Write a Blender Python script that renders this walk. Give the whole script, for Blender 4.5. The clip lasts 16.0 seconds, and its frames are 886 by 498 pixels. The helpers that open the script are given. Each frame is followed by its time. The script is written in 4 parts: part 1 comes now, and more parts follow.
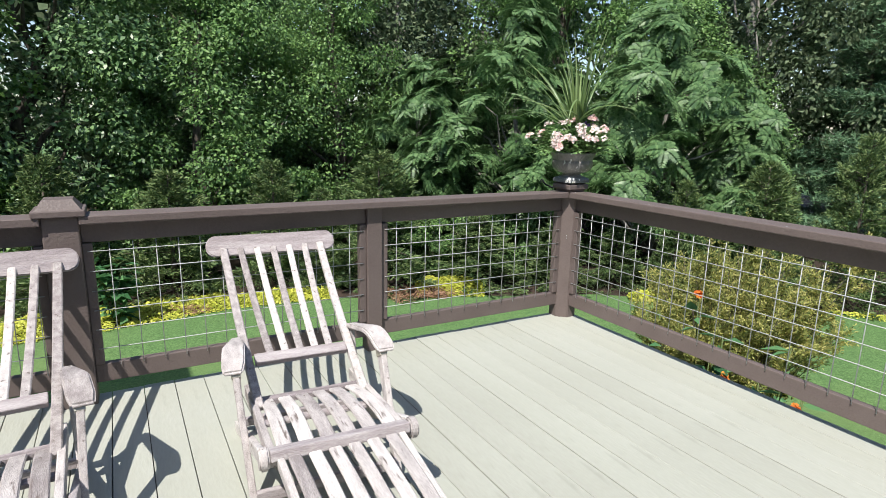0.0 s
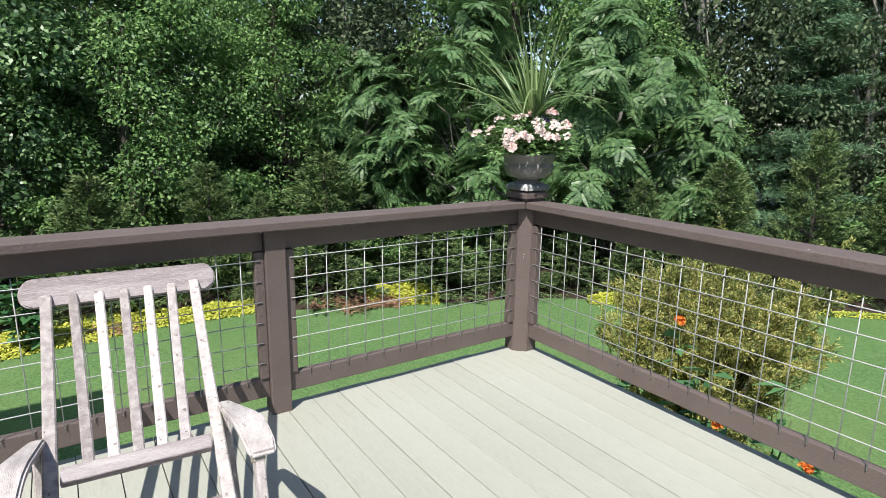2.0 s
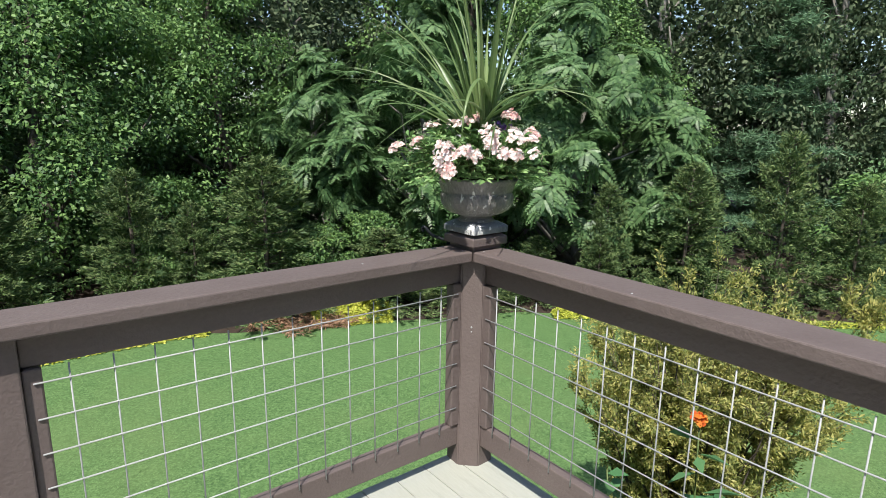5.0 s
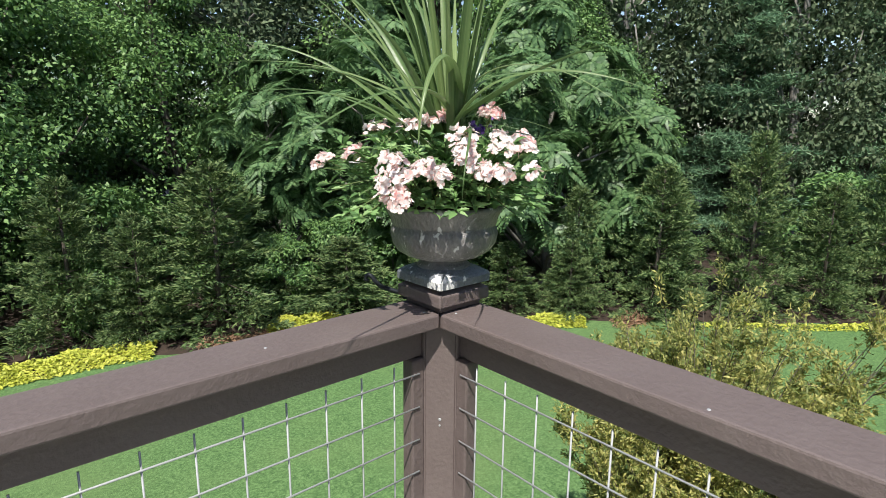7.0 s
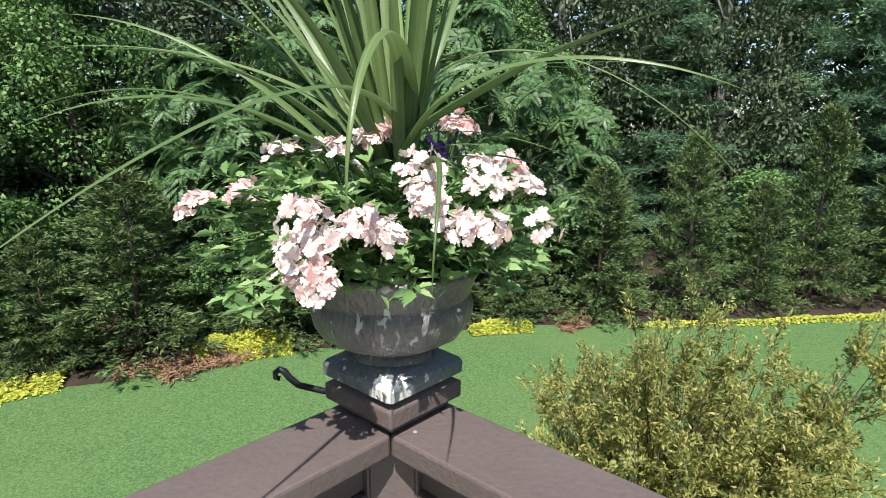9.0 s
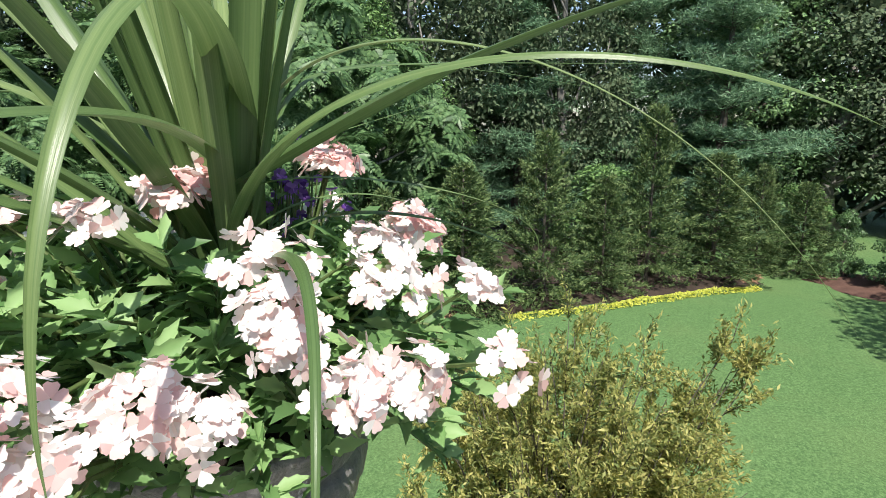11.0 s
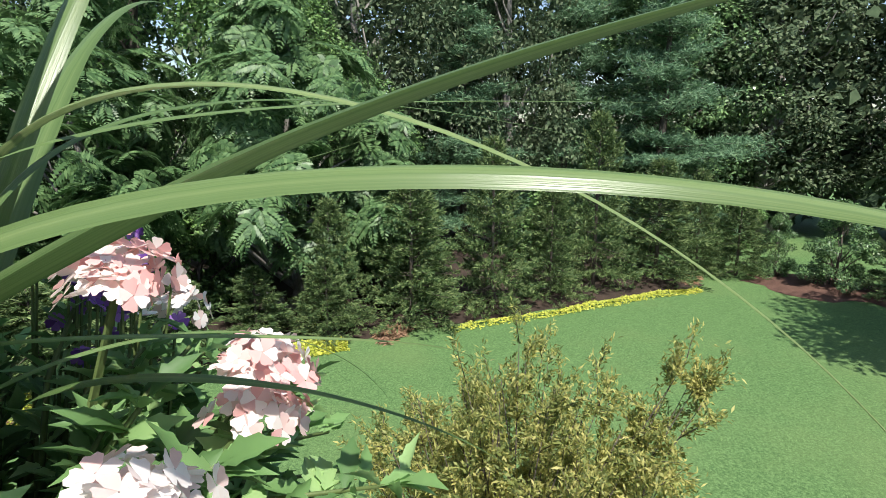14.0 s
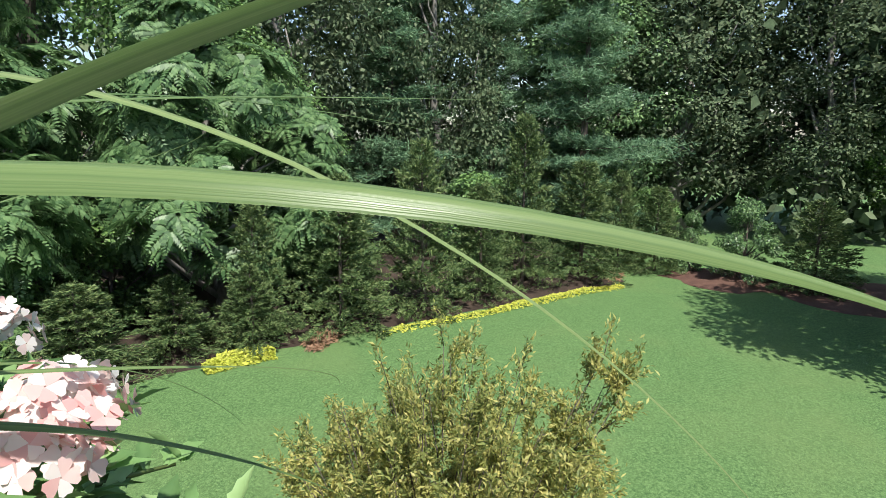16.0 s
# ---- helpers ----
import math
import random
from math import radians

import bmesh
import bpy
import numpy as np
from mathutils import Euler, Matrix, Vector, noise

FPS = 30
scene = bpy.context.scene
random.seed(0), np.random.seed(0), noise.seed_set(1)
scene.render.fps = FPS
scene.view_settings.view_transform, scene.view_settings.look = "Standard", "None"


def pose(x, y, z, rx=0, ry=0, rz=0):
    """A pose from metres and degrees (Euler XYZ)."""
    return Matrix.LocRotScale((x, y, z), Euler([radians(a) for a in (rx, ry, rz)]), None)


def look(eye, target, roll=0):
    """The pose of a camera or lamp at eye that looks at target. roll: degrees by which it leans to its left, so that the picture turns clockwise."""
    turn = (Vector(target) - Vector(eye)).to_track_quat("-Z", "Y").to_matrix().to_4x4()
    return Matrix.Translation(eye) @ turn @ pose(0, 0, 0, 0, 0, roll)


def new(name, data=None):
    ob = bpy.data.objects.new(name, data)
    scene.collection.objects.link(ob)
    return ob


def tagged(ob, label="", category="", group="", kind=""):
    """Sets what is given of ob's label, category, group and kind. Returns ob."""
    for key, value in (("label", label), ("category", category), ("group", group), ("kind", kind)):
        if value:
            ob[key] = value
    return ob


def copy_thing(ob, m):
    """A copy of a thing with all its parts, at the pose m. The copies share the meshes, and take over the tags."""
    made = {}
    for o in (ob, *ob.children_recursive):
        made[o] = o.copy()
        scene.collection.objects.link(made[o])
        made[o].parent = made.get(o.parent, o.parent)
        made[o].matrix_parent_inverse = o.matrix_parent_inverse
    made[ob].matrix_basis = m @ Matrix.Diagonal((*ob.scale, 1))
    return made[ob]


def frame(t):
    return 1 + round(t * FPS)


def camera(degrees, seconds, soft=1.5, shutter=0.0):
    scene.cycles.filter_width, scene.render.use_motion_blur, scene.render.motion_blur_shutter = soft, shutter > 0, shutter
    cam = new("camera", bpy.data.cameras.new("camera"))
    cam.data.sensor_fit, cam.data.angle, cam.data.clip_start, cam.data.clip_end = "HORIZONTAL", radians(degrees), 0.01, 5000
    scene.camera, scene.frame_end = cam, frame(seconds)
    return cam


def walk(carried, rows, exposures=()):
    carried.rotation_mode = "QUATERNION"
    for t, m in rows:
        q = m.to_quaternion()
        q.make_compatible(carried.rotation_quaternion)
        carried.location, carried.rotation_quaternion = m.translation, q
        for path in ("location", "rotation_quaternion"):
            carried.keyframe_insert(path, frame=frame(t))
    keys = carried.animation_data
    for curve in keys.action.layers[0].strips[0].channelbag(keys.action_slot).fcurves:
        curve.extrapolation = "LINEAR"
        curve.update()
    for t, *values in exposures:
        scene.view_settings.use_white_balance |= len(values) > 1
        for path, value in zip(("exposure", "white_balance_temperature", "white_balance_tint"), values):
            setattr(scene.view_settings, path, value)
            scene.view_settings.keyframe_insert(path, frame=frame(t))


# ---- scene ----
cam = camera(75.9, 16.0, soft=0.8)

EXPOSURE = 0.6
PATH = [
    (0, (-2.677, -2.928, 1.284), (-1.701, -1.234, 0.862), 1.3),
    (0.5, (-2.582, -2.788, 1.257), (-1.557, -1.121, 0.846), 0.8),
    (1, (-2.443, -2.65, 1.272), (-1.391, -1.001, 0.851), 1.1),
    (1.5, (-2.319, -2.51, 1.271), (-1.238, -0.879, 0.856), 1.0),
    (2, (-2.188, -2.379, 1.271), (-1.088, -0.763, 0.85), 0.9),
    (2.5, (-2.064, -2.255, 1.275), (-0.945, -0.652, 0.855), 0.9),
    (3, (-1.931, -2.117, 1.291), (-0.792, -0.528, 0.87), 0.8),
    (3.5, (-1.804, -2.002, 1.3), (-0.645, -0.428, 0.875), 0.8),
    (4, (-1.67, -1.874, 1.307), (-0.49, -0.316, 0.883), 0.9),
    (6.5, (-1.046, -1.183, 1.314), (0.214, 0.313, 0.898), 0.7),
    (7, (-0.953, -1.076, 1.317), (0.343, 0.39, 0.902), 0.6),
    (7.5, (-0.852, -0.966, 1.325), (0.476, 0.472, 0.914), 0.4),
    (8, (-0.766, -0.871, 1.332), (0.596, 0.534, 0.917), 0.5),
    (8.5, (-0.693, -0.781, 1.339), (0.707, 0.586, 0.923), 0.5),
    (9, (-0.634, -0.696, 1.349), (0.813, 0.622, 0.937), 0.2),
    (9.5, (-0.574, -0.624, 1.358), (1.007, 0.529, 0.945), 0.5),
    (10, (-0.515, -0.572, 1.368), (1.15, 0.456, 0.955), 0.2),
    (10.2, (-0.478, -0.539, 1.372), (1.206, 0.457, 0.957), 0.2),
    (12.3, (-0.281, -0.407, 1.409), (1.469, 0.469, 0.998), -0.4),
    (12.5, (-0.264, -0.403, 1.411), (1.49, 0.469, 1.007), -0.4),
    (13, (-0.208, -0.384, 1.428), (1.557, 0.463, 1.022), -0.3),
    (13.5, (-0.169, -0.383, 1.436), (1.615, 0.426, 1.031), -0.3),
    (14, (-0.144, -0.385, 1.439), (1.66, 0.377, 1.035), -0.1),
    (14.5, (-0.131, -0.401, 1.441), (1.697, 0.306, 1.041), 0),
    (15, (-0.113, -0.408, 1.438), (1.736, 0.244, 1.039), 0),
    (15.5, (-0.107, -0.425, 1.438), (1.761, 0.17, 1.042), 0),
    (16, (-0.095, -0.429, 1.436), (1.79, 0.11, 1.04), 0),
]
walk(cam, [(t, look(eye, target, roll)) for t, eye, target, roll in PATH], [(0, EXPOSURE), (4, EXPOSURE - 0.02), (7, EXPOSURE), (9.5, EXPOSURE + 0.06), (12.5, EXPOSURE + 0.08), (16, EXPOSURE + 0.10)])

# ---- world, sun ----
SUN_WAY = Vector((0.54, 0.42, -1.0)).normalized()
world = bpy.data.worlds.new("sky")
scene.world = world
world.use_nodes = True
wn = world.node_tree.nodes
sky = wn.new("ShaderNodeTexSky")
sky.sky_type = 'NISHITA'
sky.sun_disc = False
sky.sun_elevation = math.asin(-SUN_WAY.z)
sky.sun_rotation = math.atan2(-SUN_WAY.x, -SUN_WAY.y)
world.node_tree.links.new(sky.outputs[0], wn["Background"].inputs[0])
wn["Background"].inputs[1].default_value = 0.115
sun = new("sun", bpy.data.lights.new("sun", 'SUN'))
sun.data.energy, sun.data.angle, sun.data.color = 4.6, radians(0.53), (1.0, 0.95, 0.88)
sun.matrix_world = look((-12, -8, 25), Vector((-12, -8, 25)) + SUN_WAY)


# ---- materials ----
def material(name, colors, rough=0.6, scale=8.0, fine=60.0, bump=0.2, stretch=(1, 1, 1), metal=0.0, island=0.0,
             random_ob=0.0, translucent=0.0, spec=0.4, coords="Object", detail=4.0, blotch=None, span=0.22, spot=None):
    """colors: dark to light tones of one paint or leaf, mixed by noise at two scales."""
    m = bpy.data.materials.new(name)
    m.use_nodes = True
    n, l = m.node_tree.nodes, m.node_tree.links
    bsdf = n["Principled BSDF"]
    tc, mp = n.new("ShaderNodeTexCoord"), n.new("ShaderNodeMapping")
    mp.inputs["Scale"].default_value = stretch
    l.new(tc.outputs[coords], mp.inputs[0])
    big, small = n.new("ShaderNodeTexNoise"), n.new("ShaderNodeTexNoise")
    big.inputs["Scale"].default_value, big.inputs["Detail"].default_value = scale, detail
    small.inputs["Scale"].default_value, small.inputs["Detail"].default_value = fine, 5.0
    for t in (big, small):
        l.new(mp.outputs[0], t.inputs["Vector"])
    mix = n.new("ShaderNodeMath")
    mix.operation = 'MULTIPLY_ADD'
    mix.inputs[1].default_value, fac = 0.45, None
    l.new(small.outputs[0], mix.inputs[0])
    half = n.new("ShaderNodeMath")
    half.operation = 'MULTIPLY'
    half.inputs[1].default_value = 0.55
    l.new(big.outputs[0], half.inputs[0])
    l.new(half.outputs[0], mix.inputs[2])
    fac = mix.outputs[0]
    for amount, node, socket in ((island, "ShaderNodeNewGeometry", "Random Per Island"), (random_ob, "ShaderNodeObjectInfo", "Random")):
        if amount:
            src, add = n.new(node), n.new("ShaderNodeMath")
            add.operation = 'MULTIPLY_ADD'
            add.inputs[1].default_value = amount
            l.new(src.outputs[socket], add.inputs[0])
            off = n.new("ShaderNodeMath")
            off.operation = 'SUBTRACT'
            off.inputs[1].default_value = amount * 0.5
            l.new(fac, off.inputs[0])
            l.new(off.outputs[0], add.inputs[2])
            fac = add.outputs[0]
    ramp = n.new("ShaderNodeValToRGB")
    lo, hi = 0.5 - span, 0.5 + span
    ramp.color_ramp.elements[0].position, ramp.color_ramp.elements[1].position = lo, hi
    ramp.color_ramp.elements[0].color = (*colors[0], 1)
    ramp.color_ramp.elements[1].color = (*colors[-1], 1)
    for i, c in enumerate(colors[1:-1], 1):
        ramp.color_ramp.elements.new(lo + (hi - lo) * i / (len(colors) - 1)).color = (*c, 1)
    l.new(fac, ramp.inputs[0])
    color = ramp.outputs[0]
    if blotch:
        tone, low, high, bscale = blotch
        bn, br, bm = n.new("ShaderNodeTexNoise"), n.new("ShaderNodeValToRGB"), n.new("ShaderNodeMix")
        bn.inputs["Scale"].default_value, bn.inputs["Detail"].default_value = bscale, 6.0
        bm.data_type = 'RGBA'
        br.color_ramp.elements[0].position, br.color_ramp.elements[1].position = low, high
        l.new(mp.outputs[0], bn.inputs["Vector"])
        where = bn.outputs[0]
        if spot:
            # paint that clings round one worn corner
            dist, near = n.new("ShaderNodeVectorMath"), n.new("ShaderNodeMapRange")
            dist.operation = 'DISTANCE'
            dist.inputs[1].default_value = spot[:3]
            l.new(tc.outputs[coords], dist.inputs[0])
            near.inputs["From Min"].default_value, near.inputs["From Max"].default_value = 0.0, spot[3]
            near.inputs["To Min"].default_value, near.inputs["To Max"].default_value = 0.24, 0.0
            l.new(dist.outputs["Value"], near.inputs["Value"])
            add = n.new("ShaderNodeMath")
            l.new(where, add.inputs[0])
            l.new(near.outputs[0], add.inputs[1])
            where = add.outputs[0]
        l.new(where, br.inputs[0])
        l.new(br.outputs[0], bm.inputs["Factor"])
        l.new(color, bm.inputs["A"])
        bm.inputs["B"].default_value = (*tone, 1)
        color = bm.outputs["Result"]
    l.new(color, bsdf.inputs["Base Color"])
    bsdf.inputs["Roughness"].default_value, bsdf.inputs["Metallic"].default_value = rough, metal
    bsdf.inputs["Specular IOR Level"].default_value = spec
    if bump:
        b = n.new("ShaderNodeBump")
        b.inputs["Strength"].default_value, b.inputs["Distance"].default_value = bump, 0.01
        l.new(small.outputs[0], b.inputs["Height"])
        l.new(b.outputs[0], bsdf.inputs["Normal"])
    if translucent:
        tr, ms = n.new("ShaderNodeBsdfTranslucent"), n.new("ShaderNodeMixShader")
        l.new(color, tr.inputs[0])
        ms.inputs[0].default_value = translucent
        l.new(bsdf.outputs[0], ms.inputs[1])
        l.new(tr.outputs[0], ms.inputs[2])
        l.new(ms.outputs[0], n["Material Output"].inputs["Surface"])
    return m


BROWN = material("brown_paint", [(0.113, 0.089, 0.083), (0.131, 0.104, 0.098), (0.147, 0.120, 0.112)], 0.55, 6, 90, 0.25, (1, 1, 1))
DECK = material("sage_deck_paint", [(0.335, 0.343, 0.300), (0.368, 0.380, 0.334), (0.40, 0.412, 0.367)], 0.6, 3, 45, 0.18, (2, 0.5, 2), random_ob=0.2,
                blotch=((0.25, 0.26, 0.22), 0.62, 0.78, 5.0))
TEAK = material("weathered_teak", [(0.25, 0.222, 0.222), (0.47, 0.435, 0.43), (0.66, 0.63, 0.615)], 0.75, 6, 70, 0.5, (7, 7, 0.9), random_ob=0.3,
                blotch=((0.17, 0.14, 0.13), 0.62, 0.72, 9.0))
TEAK_LONG = material("weathered_teak_along", [(0.25, 0.222, 0.222), (0.47, 0.435, 0.43), (0.66, 0.63, 0.615)], 0.75, 6, 70, 0.5, (7, 0.9, 7), random_ob=0.3,
                     blotch=((0.17, 0.14, 0.13), 0.62, 0.72, 9.0))
TEAK_WIDE = material("weathered_teak_across", [(0.193, 0.165, 0.171), (0.328, 0.29, 0.3), (0.483, 0.454, 0.46)], 0.75, 6, 70, 0.5, (0.9, 7, 7), random_ob=0.3)
STEEL = material("galvanised_wire", [(0.32, 0.34, 0.35), (0.44, 0.455, 0.46)], 0.55, 30, 120, 0.1, metal=0.15)
BRASS = material("dull_brass", [(0.45, 0.42, 0.35), (0.6, 0.57, 0.5)], 0.45, 30, 120, 0.1, metal=0.8)
IRON = material("black_iron", [(0.012, 0.016, 0.02), (0.03, 0.035, 0.04)], 0.5, 30, 120, 0.3, metal=0.3)
URN = material("weathered_cast_stone", [(0.11, 0.108, 0.106), (0.20, 0.192, 0.186), (0.32, 0.31, 0.30)], 0.34, 14, 120, 0.55, spec=0.6,
               stretch=(1, 1, 0.55), blotch=((0.66, 0.66, 0.64), 0.63, 0.67, 60.0))
URN_PAINTED = material("flaking_white_paint_on_stone", [(0.10, 0.112, 0.128), (0.155, 0.17, 0.19), (0.235, 0.25, 0.27)], 0.4, 14, 120, 0.6, spec=0.6, stretch=(1, 1, 0.6),
                       blotch=((0.74, 0.74, 0.72), 0.63, 0.66, 60.0), spot=(-0.086, -0.086, 0.940, 0.070))
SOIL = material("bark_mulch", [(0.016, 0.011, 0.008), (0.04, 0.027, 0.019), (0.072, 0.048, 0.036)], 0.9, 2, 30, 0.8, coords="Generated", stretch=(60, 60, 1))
STRAW = material("dry_pine_straw", [(0.194, 0.109, 0.064), (0.317, 0.193, 0.12), (0.422, 0.277, 0.18)], 0.9, 5, 60, 0.8)
MULCH = material("red_brown_mulch", [(0.05, 0.025, 0.018), (0.10, 0.052, 0.038), (0.15, 0.085, 0.06)], 0.9, 3, 40, 0.8)
LAWN = material("mown_grass", [(0.050, 0.102, 0.036), (0.094, 0.180, 0.062), (0.158, 0.268, 0.098)], 0.8, 32, 90, 0.9, spec=0.2, span=0.12, blotch=((0.135, 0.205, 0.075), 0.46, 0.9, 0.55))
BLADE = material("grass_blades", [(0.10, 0.19, 0.068), (0.145, 0.25, 0.095), (0.205, 0.32, 0.13)], 0.6, 0.5, 9, 0, island=0.5, translucent=0.45, spec=0.25)
BARK = material("grey_brown_bark", [(0.045, 0.036, 0.03), (0.09, 0.075, 0.062), (0.14, 0.12, 0.10)], 0.9, 5, 40, 0.9, (4, 4, 0.7))
GREY_BARK = material("pale_bark", [(0.12, 0.11, 0.10), (0.2, 0.19, 0.17), (0.3, 0.29, 0.27)], 0.9, 5, 40, 0.9, (4, 4, 0.7))


def leaf(name, colors, tr=0.3, rough=0.5, spec=0.35, scale=0.8):
    return material(name, colors, rough, scale, 6, 0, island=0.6, translucent=tr, spec=spec)


OAK_LEAF = leaf("oak_leaves", [(0.07, 0.138, 0.062), (0.132, 0.238, 0.094), (0.225, 0.365, 0.15)], 0.3, 0.36, 0.5)
MAPLE_LEAF = leaf("maple_leaves", [(0.068, 0.143, 0.051), (0.127, 0.237, 0.072), (0.209, 0.352, 0.114)])
SUMAC_LEAF = leaf("sumac_leaves", [(0.061, 0.127, 0.048), (0.103, 0.193, 0.075), (0.165, 0.274, 0.112)], 0.28, 0.42)
DULL_LEAF = leaf("dull_oak_leaves", [(0.054, 0.086, 0.047), (0.097, 0.142, 0.075), (0.159, 0.204, 0.117)], 0.25, 0.75, 0.12)
LIGHT_LEAF = leaf("young_leaves", [(0.06, 0.13, 0.03), (0.10, 0.20, 0.045), (0.15, 0.26, 0.06)], 0.35)
SPRUCE_LEAF = leaf("spruce_needles", [(0.052, 0.098, 0.038), (0.115, 0.180, 0.066), (0.205, 0.272, 0.108)], 0.15, 0.6, 0.25)
PINE_LEAF = leaf("pine_needles", [(0.066, 0.145, 0.078), (0.13, 0.24, 0.13), (0.215, 0.355, 0.195)], 0.25, 0.5)
BUSH_LEAF = leaf("olive_gold_leaves", [(0.20, 0.25, 0.08), (0.37, 0.40, 0.125), (0.60, 0.56, 0.20)], 0.48, 0.5, scale=1.5)
GOLD_LEAF = leaf("golden_groundcover", [(0.36, 0.41, 0.06), (0.54, 0.58, 0.09), (0.68, 0.68, 0.14)], 0.3, 0.6)
HERB_LEAF = leaf("serrated_leaves", [(0.11, 0.215, 0.075), (0.20, 0.36, 0.125), (0.32, 0.49, 0.20)], 0.36, 0.5, 0.35, scale=14)
TALL_LEAF = leaf("broad_garden_leaves", [(0.045, 0.135, 0.053), (0.083, 0.21, 0.083), (0.135, 0.285, 0.12)], 0.3, 0.45, scale=3)
SPIKE_LEAF = material("strap_leaf_green", [(0.078, 0.142, 0.045), (0.145, 0.228, 0.080), (0.265, 0.345, 0.140)], 0.33, 5, 17, 0.10, (1.3, 0.12, 1), random_ob=0.38, translucent=0.32, spec=0.5, coords="UV", span=0.27)
PETAL = leaf("blush_white_petals", [(0.82, 0.56, 0.53), (0.88, 0.80, 0.77), (0.90, 0.88, 0.86)], 0.35, 0.6, 0.2, scale=20)
PINK = leaf("salmon_pink_petals", [(0.82, 0.45, 0.43), (0.88, 0.67, 0.63), (0.90, 0.83, 0.79)], 0.35, 0.6, 0.2, scale=20)
PURPLE = leaf("purple_petals", [(0.10, 0.035, 0.22), (0.19, 0.08, 0.36), (0.32, 0.17, 0.5)], 0.3, 0.6, 0.2, scale=20)
ORANGE = leaf("orange_petals", [(0.60, 0.12, 0.03), (0.75, 0.2, 0.04), (0.85, 0.32, 0.06)], 0.3, 0.5, 0.2, scale=20)
STALK = material("green_stalks", [(0.06, 0.10, 0.03), (0.12, 0.16, 0.05)], 0.6, 10, 60, 0.2)
SIDING = material("pale_house_siding", [(0.55, 0.54, 0.5), (0.66, 0.65, 0.61)], 0.6, 3, 50, 0.2)
DARK = material("dark_pressure_treated_wood", [(0.05, 0.045, 0.035), (0.10, 0.09, 0.07)], 0.8, 4, 50, 0.4, (1, 1, 1))


# ---- mesh helpers ----
def finish(name, me, mat, parent=None, label="", matrix=None, smooth=False):
    me.materials.append(mat)
    ob = new(name, me)
    if smooth:
        me.polygons.foreach_set("use_smooth", [True] * len(me.polygons))
    if parent:
        ob.parent = parent
    if matrix:
        ob.matrix_basis = matrix
    if label:
        ob["label"] = label
    return ob


def part(name, bm, mat, parent=None, label="", matrix=None, smooth=False):
    """Links a bmesh as one mesh object under a thing or a part."""
    me = bpy.data.meshes.new(name)
    bm.to_mesh(me)
    bm.free()
    return finish(name, me, mat, parent, label, matrix, smooth)


def thing(name, label, category, group="", matrix=None, kind=""):
    ob = new(name)
    if matrix:
        ob.matrix_basis = matrix
    return tagged(ob, label, category, group, kind)


def box(x0, x1, y0, y1, z0, z1, bevel=0.004, bm=None, segs=2):
    bm = bm or bmesh.new()
    made = bmesh.ops.create_cube(bm, size=1)["verts"]
    bmesh.ops.transform(bm, matrix=Matrix.LocRotScale(((x0 + x1) / 2, (y0 + y1) / 2, (z0 + z1) / 2), None, (x1 - x0, y1 - y0, z1 - z0)), verts=made)
    if bevel:
        edges = list({e for v in made for e in v.link_edges})
        bmesh.ops.bevel(bm, geom=edges, offset=bevel, segments=segs, affect='EDGES', profile=0.5)
    return bm


def bar(a, b, w, d, bevel=0.004, up=(0, 0, 1), wear=0.0):
    """A sawn bar from a to b; w across, d along up."""
    a, b = Vector(a), Vector(b)
    bm = box(-w / 2, w / 2, 0, (b - a).length, -d / 2, d / 2, bevel)
    y = (b - a).normalized()
    x = y.cross(Vector(up)).normalized()
    z = x.cross(y)
    m = Matrix((x, y, z)).transposed().to_4x4()
    m.translation = a
    bmesh.ops.transform(bm, matrix=m, verts=bm.verts)
    return bm


def from_arrays(name, verts, faces, mat, parent=None, label="", matrix=None, smooth=False):
    me = bpy.data.meshes.new(name)
    verts, faces = np.asarray(verts, np.float32), np.asarray(faces, np.int32)
    k = faces.shape[1]
    me.vertices.add(len(verts))
    me.vertices.foreach_set("co", verts.ravel())
    me.loops.add(faces.size)
    me.loops.foreach_set("vertex_index", faces.ravel())
    me.polygons.add(len(faces))
    me.polygons.foreach_set("loop_start", np.arange(0, faces.size, k, dtype=np.int32))
    me.polygons.foreach_set("loop_total", np.full(len(faces), k, np.int32))
    me.update()
    me.validate()
    return finish(name, me, mat, parent, label, matrix, smooth)


def unit(v):
    return v / np.maximum(np.linalg.norm(v, axis=-1, keepdims=True), 1e-9)


def blades(points, along, normal, length, width, shape=((0, 0.0), (0.45, 1.0), (1.0, 0.0)), fold=0.15):
    """Kite-shaped leaves: quads from points, along the given ways."""
    n = len(points)
    along = unit(along)
    side = unit(np.cross(along, normal))
    up = np.cross(side, along)
    length, width = np.broadcast_to(length, (n,))[:, None], np.broadcast_to(width, (n,))[:, None]
    mid = shape[1][0]
    v = np.stack([points,
                  points + along * length * mid + side * width / 2 + up * width * fold,
                  points + along * length - up * length * 0.12,
                  points + along * length * mid - side * width / 2 + up * width * fold], 1)
    return v.reshape(-1, 3), np.arange(4 * n).reshape(n, 4)


